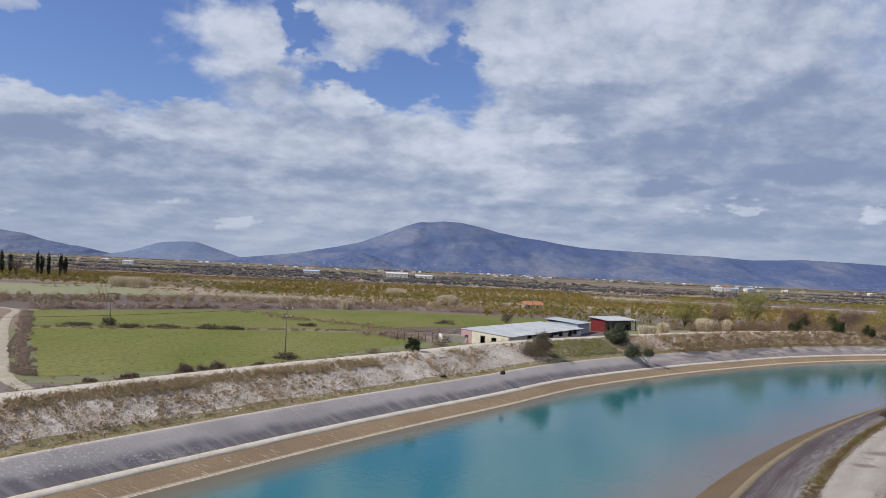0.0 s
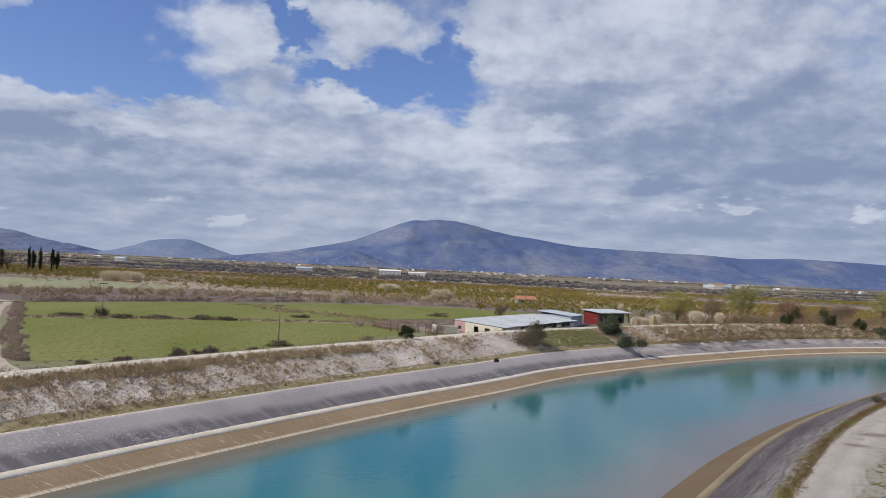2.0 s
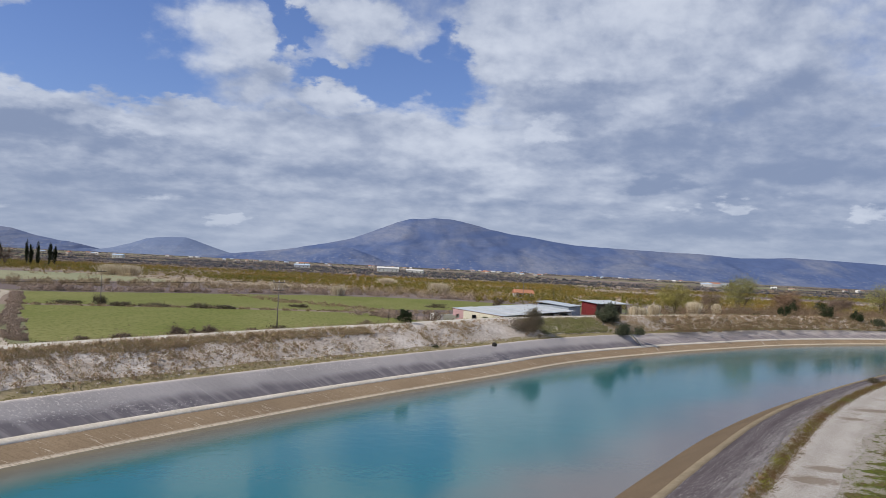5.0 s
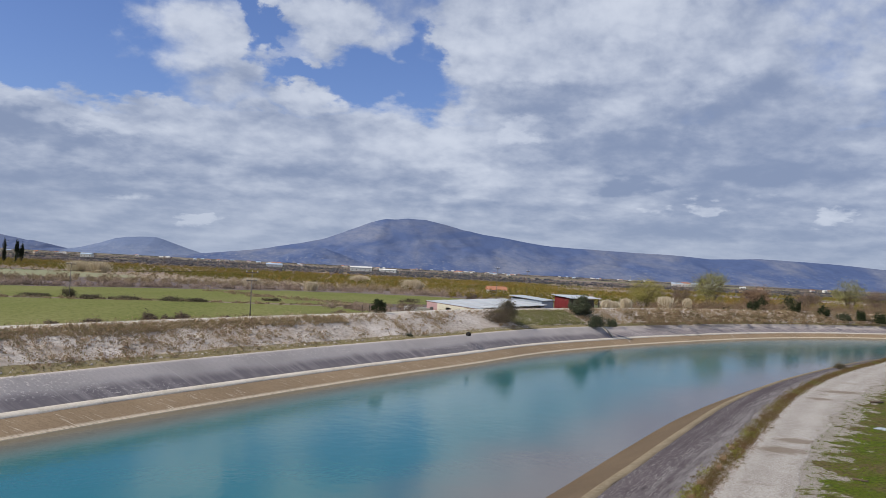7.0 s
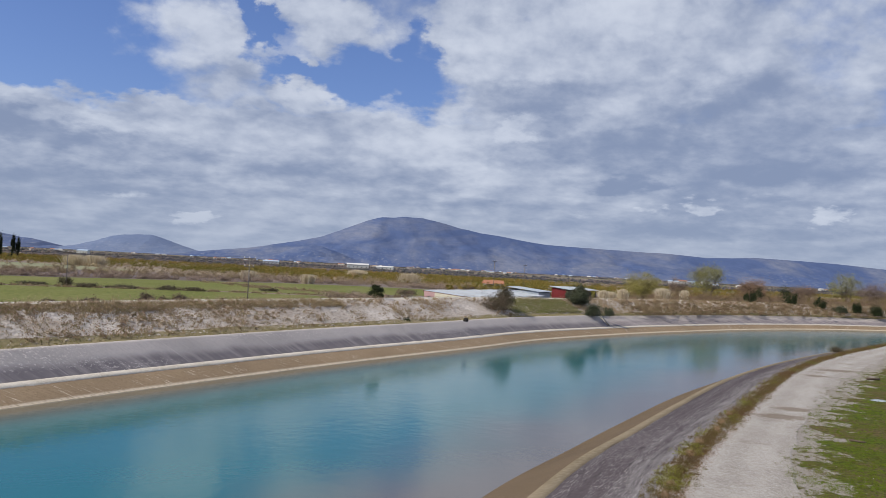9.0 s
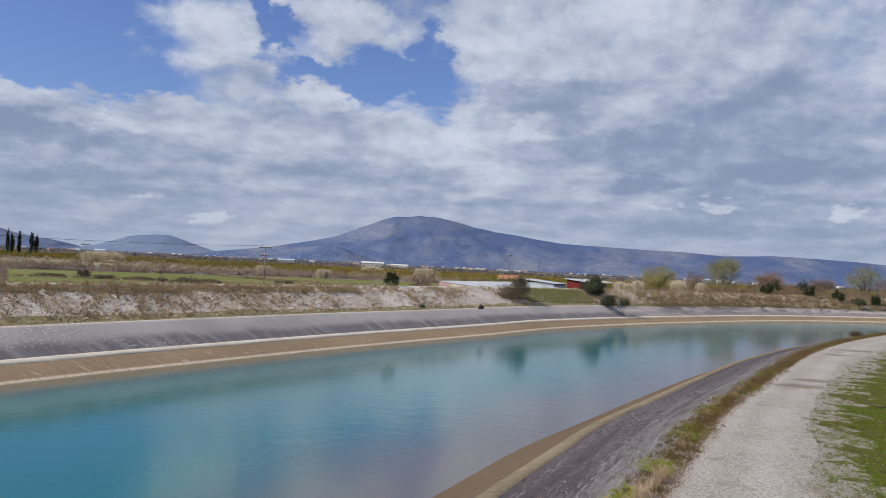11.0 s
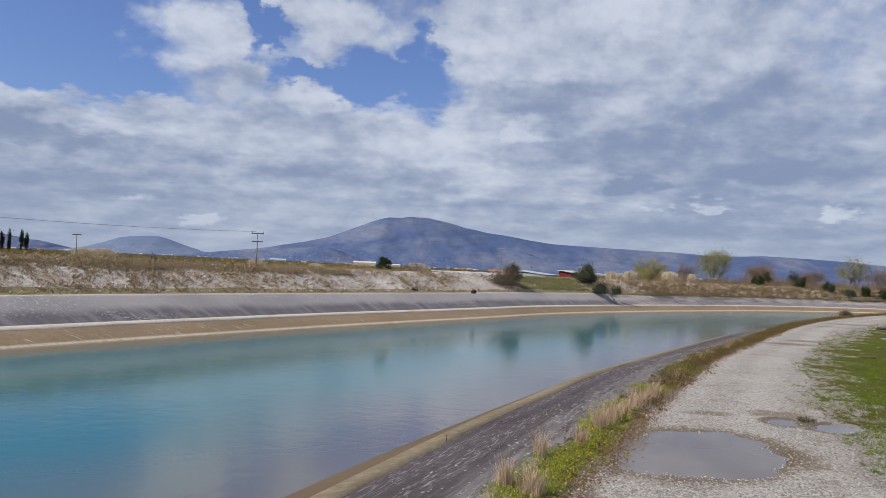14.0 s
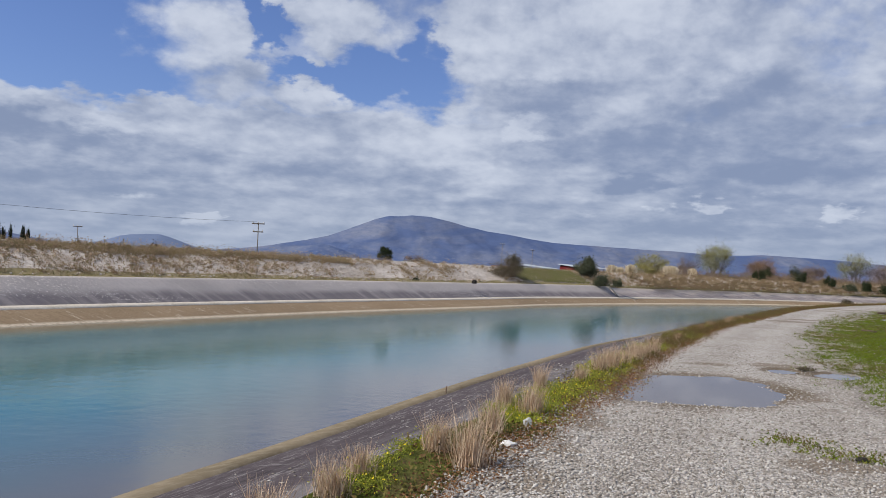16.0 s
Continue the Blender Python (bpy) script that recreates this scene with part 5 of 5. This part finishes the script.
def corrugated(name, mat, u0, u1, v0, v1, z0, z1, pitch=0.35, amp=0.05):
    """A sheet whose waves run down the slope; u along, v up the slope from z0 to z1."""
    bm = bmesh.new()
    n = max(4, int((u1 - u0) / pitch * 2))
    rows = []
    for k in range(n + 1):
        u = u0 + (u1 - u0) * k / n
        w = amp * (1 if k % 2 else -1)
        rows.append([bm.verts.new((u, v0, z0 + w)), bm.verts.new((u, v1, z1 + w)), bm.verts.new((u, v1, z1 + w - 0.04)), bm.verts.new((u, v0, z0 + w - 0.04))])
    for a, b in zip(rows[:-1], rows[1:]):
        bm.faces.new((a[0], b[0], b[1], a[1]))
        bm.faces.new((a[3], a[2], b[2], b[3]))
        bm.faces.new((a[0], a[3], b[3], b[0]))
        bm.faces.new((a[1], b[1], b[2], a[2]))
    return bm_mesh(name, bm, mat)


M_ROOF = mottled("weathered_roof_sheet", [(0.36, 0.385, 0.40), (0.47, 0.49, 0.50), (0.25, 0.245, 0.24)], 0.30, rough=0.6)
M_ROOFPALE = mottled("pale_roof_sheet", [(0.34, 0.385, 0.43), (0.42, 0.455, 0.49), (0.25, 0.27, 0.29)], 0.35, rough=0.55)
M_PINK = mottled("pink_plaster", [(0.52, 0.33, 0.33), (0.46, 0.29, 0.29), (0.40, 0.27, 0.25)], 0.6)
M_CREAM = mottled("cream_plaster", [(0.70, 0.65, 0.52), (0.62, 0.57, 0.45), (0.50, 0.45, 0.37)], 0.5)
M_WHITEWASH = mottled("whitewash", [(0.72, 0.71, 0.67), (0.64, 0.62, 0.58), (0.50, 0.48, 0.44)], 0.5)
M_REDWALL = mottled("red_sheet_wall", [(0.175, 0.030, 0.032), (0.135, 0.026, 0.027), (0.22, 0.05, 0.045)], 0.5)
M_TIMBER = mottled("grey_timber", [(0.13, 0.11, 0.095), (0.17, 0.145, 0.125), (0.08, 0.068, 0.06)], 1.5, stretch=(1, 1, 0.2))
M_RUST = mottled("rusty_edge", [(0.17, 0.10, 0.07), (0.12, 0.08, 0.06), (0.24, 0.15, 0.10)], 1.0)
M_TILE = mottled("terracotta_roof", [(0.42, 0.19, 0.11), (0.36, 0.16, 0.09), (0.48, 0.26, 0.17)], 0.8)
M_OLDTILE = mottled("old_roof_tiles", [(0.36, 0.24, 0.17), (0.30, 0.20, 0.15), (0.42, 0.31, 0.24)], 0.8)
M_DARK = mottled("dark_interior", [(0.03, 0.028, 0.026), (0.04, 0.035, 0.03), (0.02, 0.02, 0.02)], 1.0)


def long_shed():
    """Local x runs along the shed, y across it; the roof rises from the front eave to the back."""
    L, W = 40.0, 10.4
    ob = thing("farm_shed", pose(13.8, 157.0, -0.15, 0, 0, 60.0), "long low livestock shed with a rusty grey sheet roof", "shed")
    # the gable faces the canal; it is cream and pink with dark openings
    g = wall_with_holes("gable_wall", M_CREAM, 8.0, 1.98, 0.2, [(2.6, 3.7, 0.9, 1.7), (5.1, 6.1, 0.0, 1.9)], 0.08)
    part("gable_wall", g, ob, "cream plastered gable with an open doorway", pose(0, 0, 0, 0, 0, 90))
    part("door", box_mesh("door", M_PINK, (-0.05, 0.0, 0.5, 1.7, 0.02, 1.75)), ob, "faded pink wooden door")
    part("door", box_mesh("door", M_WHITEWASH, (-0.06, 0.0, 6.3, 7.5, 0.02, 1.95)), ob, "whitewashed wooden door")
    part("gable_wall", wall_with_holes("pink_wall", M_PINK, 2.4, 2.6, 0.2, [(0.9, 1.6, 1.0, 1.8)], 0.08), ob, "faded pink plastered gable", pose(0.0, 8.0, 0, 0, 0, 90))
    fr = part("window_frame", box_mesh("window_frame", M_WHITEWASH, (-0.06, 0.02, 8.75, 8.9, 0.95, 1.85), (-0.06, 0.02, 9.6, 9.75, 0.95, 1.85), (-0.06, 0.02, 8.9, 9.6, 1.75, 1.85), (-0.06, 0.02, 8.9, 9.6, 0.95, 1.05),
                                              (-0.05, 0.02, 9.22, 9.28, 1.05, 1.75)), ob, "white painted window frame")
    part("back_wall", box_mesh("back_wall", M_WHITEWASH, (0, L, W - 0.2, W, 0, 2.75)), ob)
    part("end_wall", box_mesh("end_wall", M_WHITEWASH, (L - 0.2, L, 0.2, W - 0.2, 0, 1.95)), ob)
    part("inner_floor", box_mesh("inner_floor", M_DARK, (0.2, L - 0.2, 0.2, W - 0.2, -0.2, 0.05)), ob)
    for k in range(14):
        u0, u1 = k * L / 14, (k + 1) * L / 14
        h = 1.85 if k < 3 else 0.9 + 0.35 * ((k * 5) % 3)
        if k < 3 or k % 4 != 3:
            part("side_panel", box_mesh("side_panel", M_WHITEWASH if k % 3 else M_CREAM, (u0 + 0.12, u1 - 0.12, 0.0, 0.15, 0, h)), ob)
        part("post", box_mesh("post", M_WHITEWASH, (u0 - 0.1, u0 + 0.1, -0.03, 0.17, 0, 1.98)), ob)
        lift = 0.03 * ((k * 7) % 3)
        part("roof_sheet", corrugated("roof_sheet", M_ROOF if k % 3 else M_ROOFPALE, u0 - 0.05, u1 + 0.05, -0.7, W + 0.3, 2.10 + lift, 2.95 + lift), ob)
    bm = bmesh.new()
    box(bm, -0.16, -0.06, -0.75, W + 0.35, -0.20, 0.06)
    for v in bm.verts:
        v.co.z += 2.02 + (v.co.y + 0.7) * 0.85 / (W + 1.0)
    part("roof_edge", bm_mesh("roof_edge", bm, M_RUST), ob, "dark rusty roof edge")
    # raised hall at the far end
    hall = thing("farm_hall", pose(33.0, 192.0, -0.5, 0, 0, 60.0), "taller pale sheet-metal hall at the shed's end", "shed")
    part("wall", box_mesh("wall", M_ROOFPALE, (0, 0.15, 0, 8, 0, 3.5), (0.15, 8, 0, 0.15, 0, 3.2), (0.15, 8, 7.85, 8, 0, 3.8), (7.85, 8, 0.15, 7.85, 0, 3.4)), hall, "pale blue-white sheet wall")
    for k in range(4):
        part("roof_sheet", corrugated("roof_sheet", M_ROOFPALE, -0.3 + k * 2.15, 1.9 + k * 2.15, -0.4, 8.4, 3.45, 4.25), hall)
    return ob


long_shed()


def red_barn():
    ob = thing("red_barn", pose(41.2, 200.0, -0.1, 0, 0, 41.0), "red sheet-clad barn with an overhanging tin roof", "barn")
    part("end_wall", wall_with_holes("end_wall", M_REDWALL, 4.6, 3.9, 0.15, [], 0.0), ob, "red corrugated end wall", pose(0.15, 0, 0, 0, 0, 90))
    for k in range(7):
        part("batten", box_mesh("batten", M_REDWALL, (-0.04, 0.0, 0.3 + k * 0.65, 0.36 + k * 0.65, 0, 3.85)), ob)
    part("side_wall", wall_with_holes("side_wall", M_TIMBER, 10.5, 3.3, 0.15, [(1.0, 2.2, 1.2, 2.4), (3.2, 4.6, 0.0, 2.3), (5.6, 6.8, 1.2, 2.4), (8.0, 9.6, 0.9, 2.6)]), ob, "grey timber side with openings")
    part("back_wall", box_mesh("back_wall", M_TIMBER, (0.15, 10.5, 4.45, 4.6, 0, 4.2)), ob)
    part("far_wall", box_mesh("far_wall", M_TIMBER, (10.35, 10.5, 0.15, 4.45, 0, 3.4)), ob)
    for k in range(6):
        part("roof_sheet", corrugated("roof_sheet", M_ROOF if k % 2 else M_ROOFPALE, -0.5 + k * 2.1, 1.65 + k * 2.1, -1.3, 5.1, 3.75, 4.35), ob)
    for k in range(5):
        part("post", box_mesh("post", M_TIMBER, (0.4 + k * 2.6, 0.55 + k * 2.6, -1.15, -1.0, -0.3, 3.72)), ob)
    return ob


red_barn()


def hut():
    ob = thing("ruined_hut", pose(0.9, 160.0, 0.1, 0, 0, 12), "small roofless whitewashed hut with broken walls", "hut")
    part("front_wall", wall_with_holes("front_wall", M_CREAM, 4.6, 1.7, 0.2, [(1.2, 2.0, 0, 1.3)], -0.1), ob)
    part("side_wall", box_mesh("side_wall", M_WHITEWASH, (0, 0.2, 0.2, 3.4, 0, 1.5)), ob)
    part("back_wall", box_mesh("back_wall", M_WHITEWASH, (0.2, 4.6, 3.2, 3.4, 0, 1.3)), ob)
    for k in range(6):
        part("fence_post", box_mesh("fence_post", M_TIMBER, (-9 + k * 1.4, -8.88 + k * 1.4, 0.0, 0.12, -0.3, 1.5 + 0.3 * (k % 2))), ob)
    return ob


hut()


def house(name, x, y, turn, w, d, h, wall, roof, label, rise=1.4, windows=2):
    ob = thing(name, pose(x, y, 0, 0, 0, turn), label, "house")
    part("wall", box_mesh("wall", wall, (-w / 2, w / 2, -d / 2, d / 2, -0.2, h)), ob)
    bm = bmesh.new()
    e = 0.4
    a = [bm.verts.new(p) for p in ((-w / 2 - e, -d / 2 - e, h), (w / 2 + e, -d / 2 - e, h), (w / 2 + e, d / 2 + e, h), (-w / 2 - e, d / 2 + e, h), (-w / 2 - e, 0, h + rise), (w / 2 + e, 0, h + rise))]
    for f in ((0, 1, 5, 4), (2, 3, 4, 5), (0, 4, 3), (1, 2, 5), (0, 3, 2, 1)):
        bm.faces.new([a[i] for i in f])
    part("roof", bm_mesh("roof", bm, roof), ob)
    for k in range(windows):
        u = -w / 2 + w * (k + 0.5) / windows
        part("window", box_mesh("window", M_DARK, (u - 0.5, u + 0.5, -d / 2 - 0.04, -d / 2 + 0.02, h * 0.35, h * 0.35 + 1.2)), ob)
    return ob


M_BLUEROOF = mottled("blue_sheet", [(0.40, 0.50, 0.62), (0.46, 0.55, 0.66), (0.34, 0.42, 0.52)], 0.4)
house("country_house", 35.6, 312, 8, 7.0, 5.0, 2.2, M_WHITEWASH, M_TILE, "small house with a terracotta roof among the orchards")
house("warehouse", -57, 1050, 4, 28, 16, 5.2, M_WHITEWASH, M_WHITEWASH, "long white warehouse on the plain", 1.8, 5)
house("warehouse", -22, 1060, -6, 22, 14, 3.8, M_WHITEWASH, M_WHITEWASH, "white warehouse on the plain", 1.4, 4)
house("warehouse", -168, 1050, 6, 20, 14, 3.8, M_WHITEWASH, M_BLUEROOF, "pale warehouse with a blue roof", 1.4, 4)
house("warehouse", -455, 1180, 0, 15, 10, 4.5, M_WHITEWASH, M_BLUEROOF, "white warehouse at the foot of the hill", 1.6, 4)
for k, (hx, hw) in enumerate([(392, 15), (408, 12), (420, 18), (438, 12), (398, 9), (447, 10)]):
    house("warehouse", hx, 1150 + 9 * (k % 3), k * 13 - 20, hw, 9, 4.5 + k % 2, M_WHITEWASH, M_TILE if k % 3 == 1 else M_BLUEROOF, "white farm warehouse far across the plain", 1.5, 3)
hamlets = [(random.uniform(-0.55, 0.6), 1350 * math.exp(random.uniform(0.0, 0.8))) for _ in range(16)]
for k in range(100):
    slant, y = random.choice(hamlets)
    y += random.gauss(0, 60)
    x = slant * y + random.gauss(0, 70)
    house("village_house", x, y, random.uniform(-40, 40), random.uniform(4, 11), random.uniform(4, 7), random.uniform(1.8, 3.2), random.choice([M_WHITEWASH, M_WHITEWASH, M_CREAM]),
          random.choice([M_OLDTILE, M_TILE, M_WHITEWASH, M_BLUEROOF]), "pale village house far across the plain", 1.6, 2)
sheet("far_channel", [(118, 515), (190, 508), (270, 488), (340, 470), (342, 476), (272, 495), (190, 515), (118, 521)], 0.25, M_BERM, "pale concrete irrigation channel across the plain", "channel")
sheet("far_lane", [(-120, 640), (0, 660), (160, 640), (160, 650), (0, 670), (-120, 650)], 0.12, M_DIRT, "pale dirt lane across the plain", "road")
ribbon("farm_track", [(-36, 78), (-43.5, 86.2), (-48.4, 92.1), (-55.8, 104.7), (-65.8, 123.1), (-79.8, 149.4), (-92.5, 174.8), (-101.7, 195.4), (-114, 205)], 1.8, 0.10, M_FARMDIRT, "pale winding dirt farm track")


# ---- poles and wire ----
M_POLE = mottled("weathered_pole", [(0.24, 0.215, 0.19), (0.19, 0.17, 0.15), (0.14, 0.12, 0.105)], 1.5, stretch=(1, 1, 0.2))


def pole(x, y, top, arms, label, turn=0.0, r=0.10):
    z = ground_z(x, y)
    ob = thing("utility_pole", pose(x, y, z, 0, 0, turn), label, "pole", "utility poles")
    h = top - z
    bm = bmesh.new()
    tube(bm, [(0, 0, -0.4), (0, 0, h * 0.5), (0, 0, h)], [r, r * 0.85, r * 0.7], 8)
    part("shaft", bm_mesh("shaft", bm, M_POLE, True), ob)
    for dz, half in arms:
        arm = part("crossarm", box_mesh("crossarm", M_TIMBER, (-half, half, -0.10, 0.02, h - dz - 0.08, h - dz + 0.08)), ob)
        for u in (-half + 0.1, 0.0, half - 0.1):
            bm = bmesh.new()
            tube(bm, [(u, -0.04, h - dz + 0.08), (u, -0.04, h - dz + 0.2), (u, -0.04, h - dz + 0.32)], [0.06, 0.09, 0.05], 6)
            part("insulator", bm_mesh("insulator", bm, M_WHITEWASH), arm)
    return ob


pole(-65.9, 163.2, 6.7, [(0.1, 0.85)], "weathered wooden utility pole with one crossarm in the field", 10)
pole(-23.1, 124.0, 7.45, [(0.12, 0.95), (1.35, 0.8)], "weathered wooden utility pole with two crossarms", -8)
pole(-78.0, 55.0, 8.6, [(0.12, 0.95)], "weathered wooden utility pole beside the dirt road", 40)
pole(30.0, 262.0, 10.5, [(0.1, 0.8)], "distant wooden utility pole by the orchard", 20)
pole(46.0, 302.0, 10.0, [(0.1, 0.8)], "distant wooden utility pole by the orchard", 20)


def wire(a, b, sag, label):
    cu = bpy.data.curves.new("power_line", "CURVE")
    cu.dimensions, cu.bevel_depth, cu.bevel_resolution = "3D", 0.018, 1
    sp = cu.splines.new("POLY")
    sp.points.add(24)
    for k in range(25):
        t = k / 24
        p = Vector(a).lerp(Vector(b), t)
        sp.points[k].co = (p.x, p.y, p.z - sag * 4 * t * (1 - t), 1)
    cu.materials.append(M_DARK)
    return tagged(new("power_line", cu), label, "wire")


wire((-23.4, 124.0, 7.62), (-78.0, 55.0, 8.8), 1.3, "thin dark overhead power line between the poles")


# ---- small things ----
def lump(name, x, y, z, size, mat, label, category, seed=0.0, flat=0.6):
    bm = bmesh.new()
    bmesh.ops.create_icosphere(bm, subdivisions=2, radius=1.0)
    for v in bm.verts:
        v.co *= 1 + 0.35 * noise.noise(v.co * 1.6 + Vector((seed, 0, 0)))
        v.co = Vector((v.co.x * size[0], v.co.y * size[1], max(v.co.z, -0.6) * size[2]))
    ob = new(name, bm_mesh(name, bm, mat, False))
    ob.location = (x, y, z + size[2] * 0.5)
    return tagged(ob, label, category)


M_BAG = material("thin_plastic", 0.35, 0.5)[0]
M_BAG.node_tree.nodes["Principled BSDF"].inputs["Base Color"].default_value = (0.72, 0.74, 0.74, 1)
M_BAG.node_tree.nodes["Principled BSDF"].inputs["Alpha"].default_value = 0.5
lump("plastic_bag", 1.89, 11.3, 0.0, (0.075, 0.06, 0.10), M_BAG, "crumpled translucent white plastic bag on the verge", "bag", 3.0)
lump("white_stone", 1.45, 9.95, 0.02, (0.11, 0.08, 0.05), M_WHITEWASH, "flat white stone at the gravel edge", "stone", 4.0)
lump("dark_clod", 5.9, 9.85, 0.03, (0.10, 0.055, 0.04), M_DARK, "dark clod of earth on the gravel", "clod", 5.0)
lump("concrete_block", 9.5, 115.3, 0.02, (0.40, 0.36, 0.36), M_DARK, "dark concrete block at the lining's edge", "block", 6.0)
plant("weedy_mound", 51.6, 93.0, 1.7, 0.7, M_TWIG, 0.05, 1800, "dark green-brown weed clump at the track's edge", "bush", z=0.0, low=0.0, dome=True, clumps=14, stems=3, thick=0.01)
plant("mud_weed", 10.2, 19.95, 0.55, 0.12, M_TWIG, 0.02, 700, "low brown-green weed patch between two small puddles", "weeds", z=0.03, low=0.0, dome=True, clumps=10, stems=2, thick=0.004)
lump("plastic_sheet", 33.0, 53.8, 0.0, (0.55, 0.5, 0.05), M_ROOFPALE, "flat white sheet lying in the meadow", "sheet", 8.0)


def tyre(x, y, tilt, turn):
    """Worn tyre: a hollow ring with a flat tread and a tread groove."""
    prof = [(0.20, -0.07), (0.27, -0.10), (0.31, -0.085), (0.32, -0.02), (0.305, 0.0), (0.32, 0.02), (0.31, 0.085), (0.27, 0.10), (0.20, 0.07), (0.23, 0.0)]
    bm = bmesh.new()
    rings = [[bm.verts.new((r * math.cos(a), r * math.sin(a), h)) for r, h in prof] for a in np.linspace(0, 2 * math.pi, 24, endpoint=False)]
    for k in range(24):
        for q in range(len(prof)):
            bm.faces.new((rings[k][q], rings[(k + 1) % 24][q], rings[(k + 1) % 24][(q + 1) % len(prof)], rings[k][(q + 1) % len(prof)]))
    ob = new("tyre", bm_mesh("tyre", bm, M_DARK, True))
    ob.matrix_basis = pose(x, y, 0.10 + 0.31 * math.sin(radians(tilt)) * 0.7, tilt, 0, turn)
    return tagged(ob, "worn black tyre lying in the meadow", "tyre", "dumped tyres")


for tx, ty, tl, tn in [(40.6, 64.0, 0, 10), (36.3, 57.0, 12, 60), (34.5, 53.0, 0, 30), (41.4, 65.2, 25, 90), (37.0, 57.9, 0, 20)]:
    tyre(tx, ty, tl, tn)


def log(x, y, length, r, turn):
    bm = bmesh.new()
    tube(bm, [(-length / 2, 0, r), (-length * 0.2, 0.04, r * 1.05), (length * 0.25, -0.03, r), (length / 2, 0.05, r * 0.9)], [r, r * 0.95, r * 0.9, r * 0.7], 8)
    ob = new("log", bm_mesh("log", bm, M_BARK, True))
    ob.matrix_basis = pose(x, y, -0.01, 0, 0, turn)
    return tagged(ob, "dark weathered log lying in the meadow", "log", "logs in the meadow")


log(39.9, 66.0, 1.2, 0.11, 8)
log(22.9, 39.0, 0.7, 0.06, -38)


def stick():
    bm = bmesh.new()
    tube(bm, [(0, 0, -0.2), (0.0, 0, 0.06), (0.01, 0.0, 0.16)], [0.016, 0.015, 0.012], 6)
    ob = new("iron_rod", bm_mesh("iron_rod", bm, M_RUST, True))
    ob.location = (1.25, 21.38, -1.10)
    tagged(ob, "short rusty iron rod standing on the canal ledge", "rod")


stick()


# pale worn edge where the lining slab ends
def slab_edge():
    V = []
    prof = [(3.05, -1.95), (3.6, -1.50), (4.4, -0.86), (5.4, -0.06), (5.6, 0.06), (5.85, 0.07)]
    for o, z in prof:
        for e, drop in ((-0.5, 0.0), (0.0, 0.0), (0.03, -0.55)):
            q = on_far(np.array([LIP + e]), np.array([o]))[0]
            V.append((q[0], q[1], z + 0.02 + drop))
    F = [(3 * k + j, 3 * k + j + 1, 3 * k + j + 4, 3 * k + j + 3) for k in range(len(prof) - 1) for j in range(2)]
    return tagged(new("slab_edge", tri_mesh("slab_edge", V, F, M_BERM)), "pale broken end of the concrete lining slab", "slab", "", "structure")


slab_edge()


# repair seams down the far lining
def seam(x, y, w, label):
    s, _ = far_place(x, y)
    prof = [(0.05, -2.96), (2.4, -2.01), (3.0, -1.91)]
    V = []
    for o, z in prof:
        for e in (-0.5, 0.5):
            q = on_far(np.array([s + e * w + o * 0.9]), np.array([o]))[0]
            V.append((q[0], q[1], z + 0.03))
    F = [(0, 1, 3, 2), (2, 3, 5, 4)]
    me = tri_mesh("repair_seam", V, F, M_BERM)
    return tagged(new("repair_seam", me), label, "seam", "lining repairs", "structure")


for qx, qy in [(42, 148.5), (73.8, 178.5)]:
    seam(qx, qy, 0.2, "pale mortar repair seam down the canal slope")
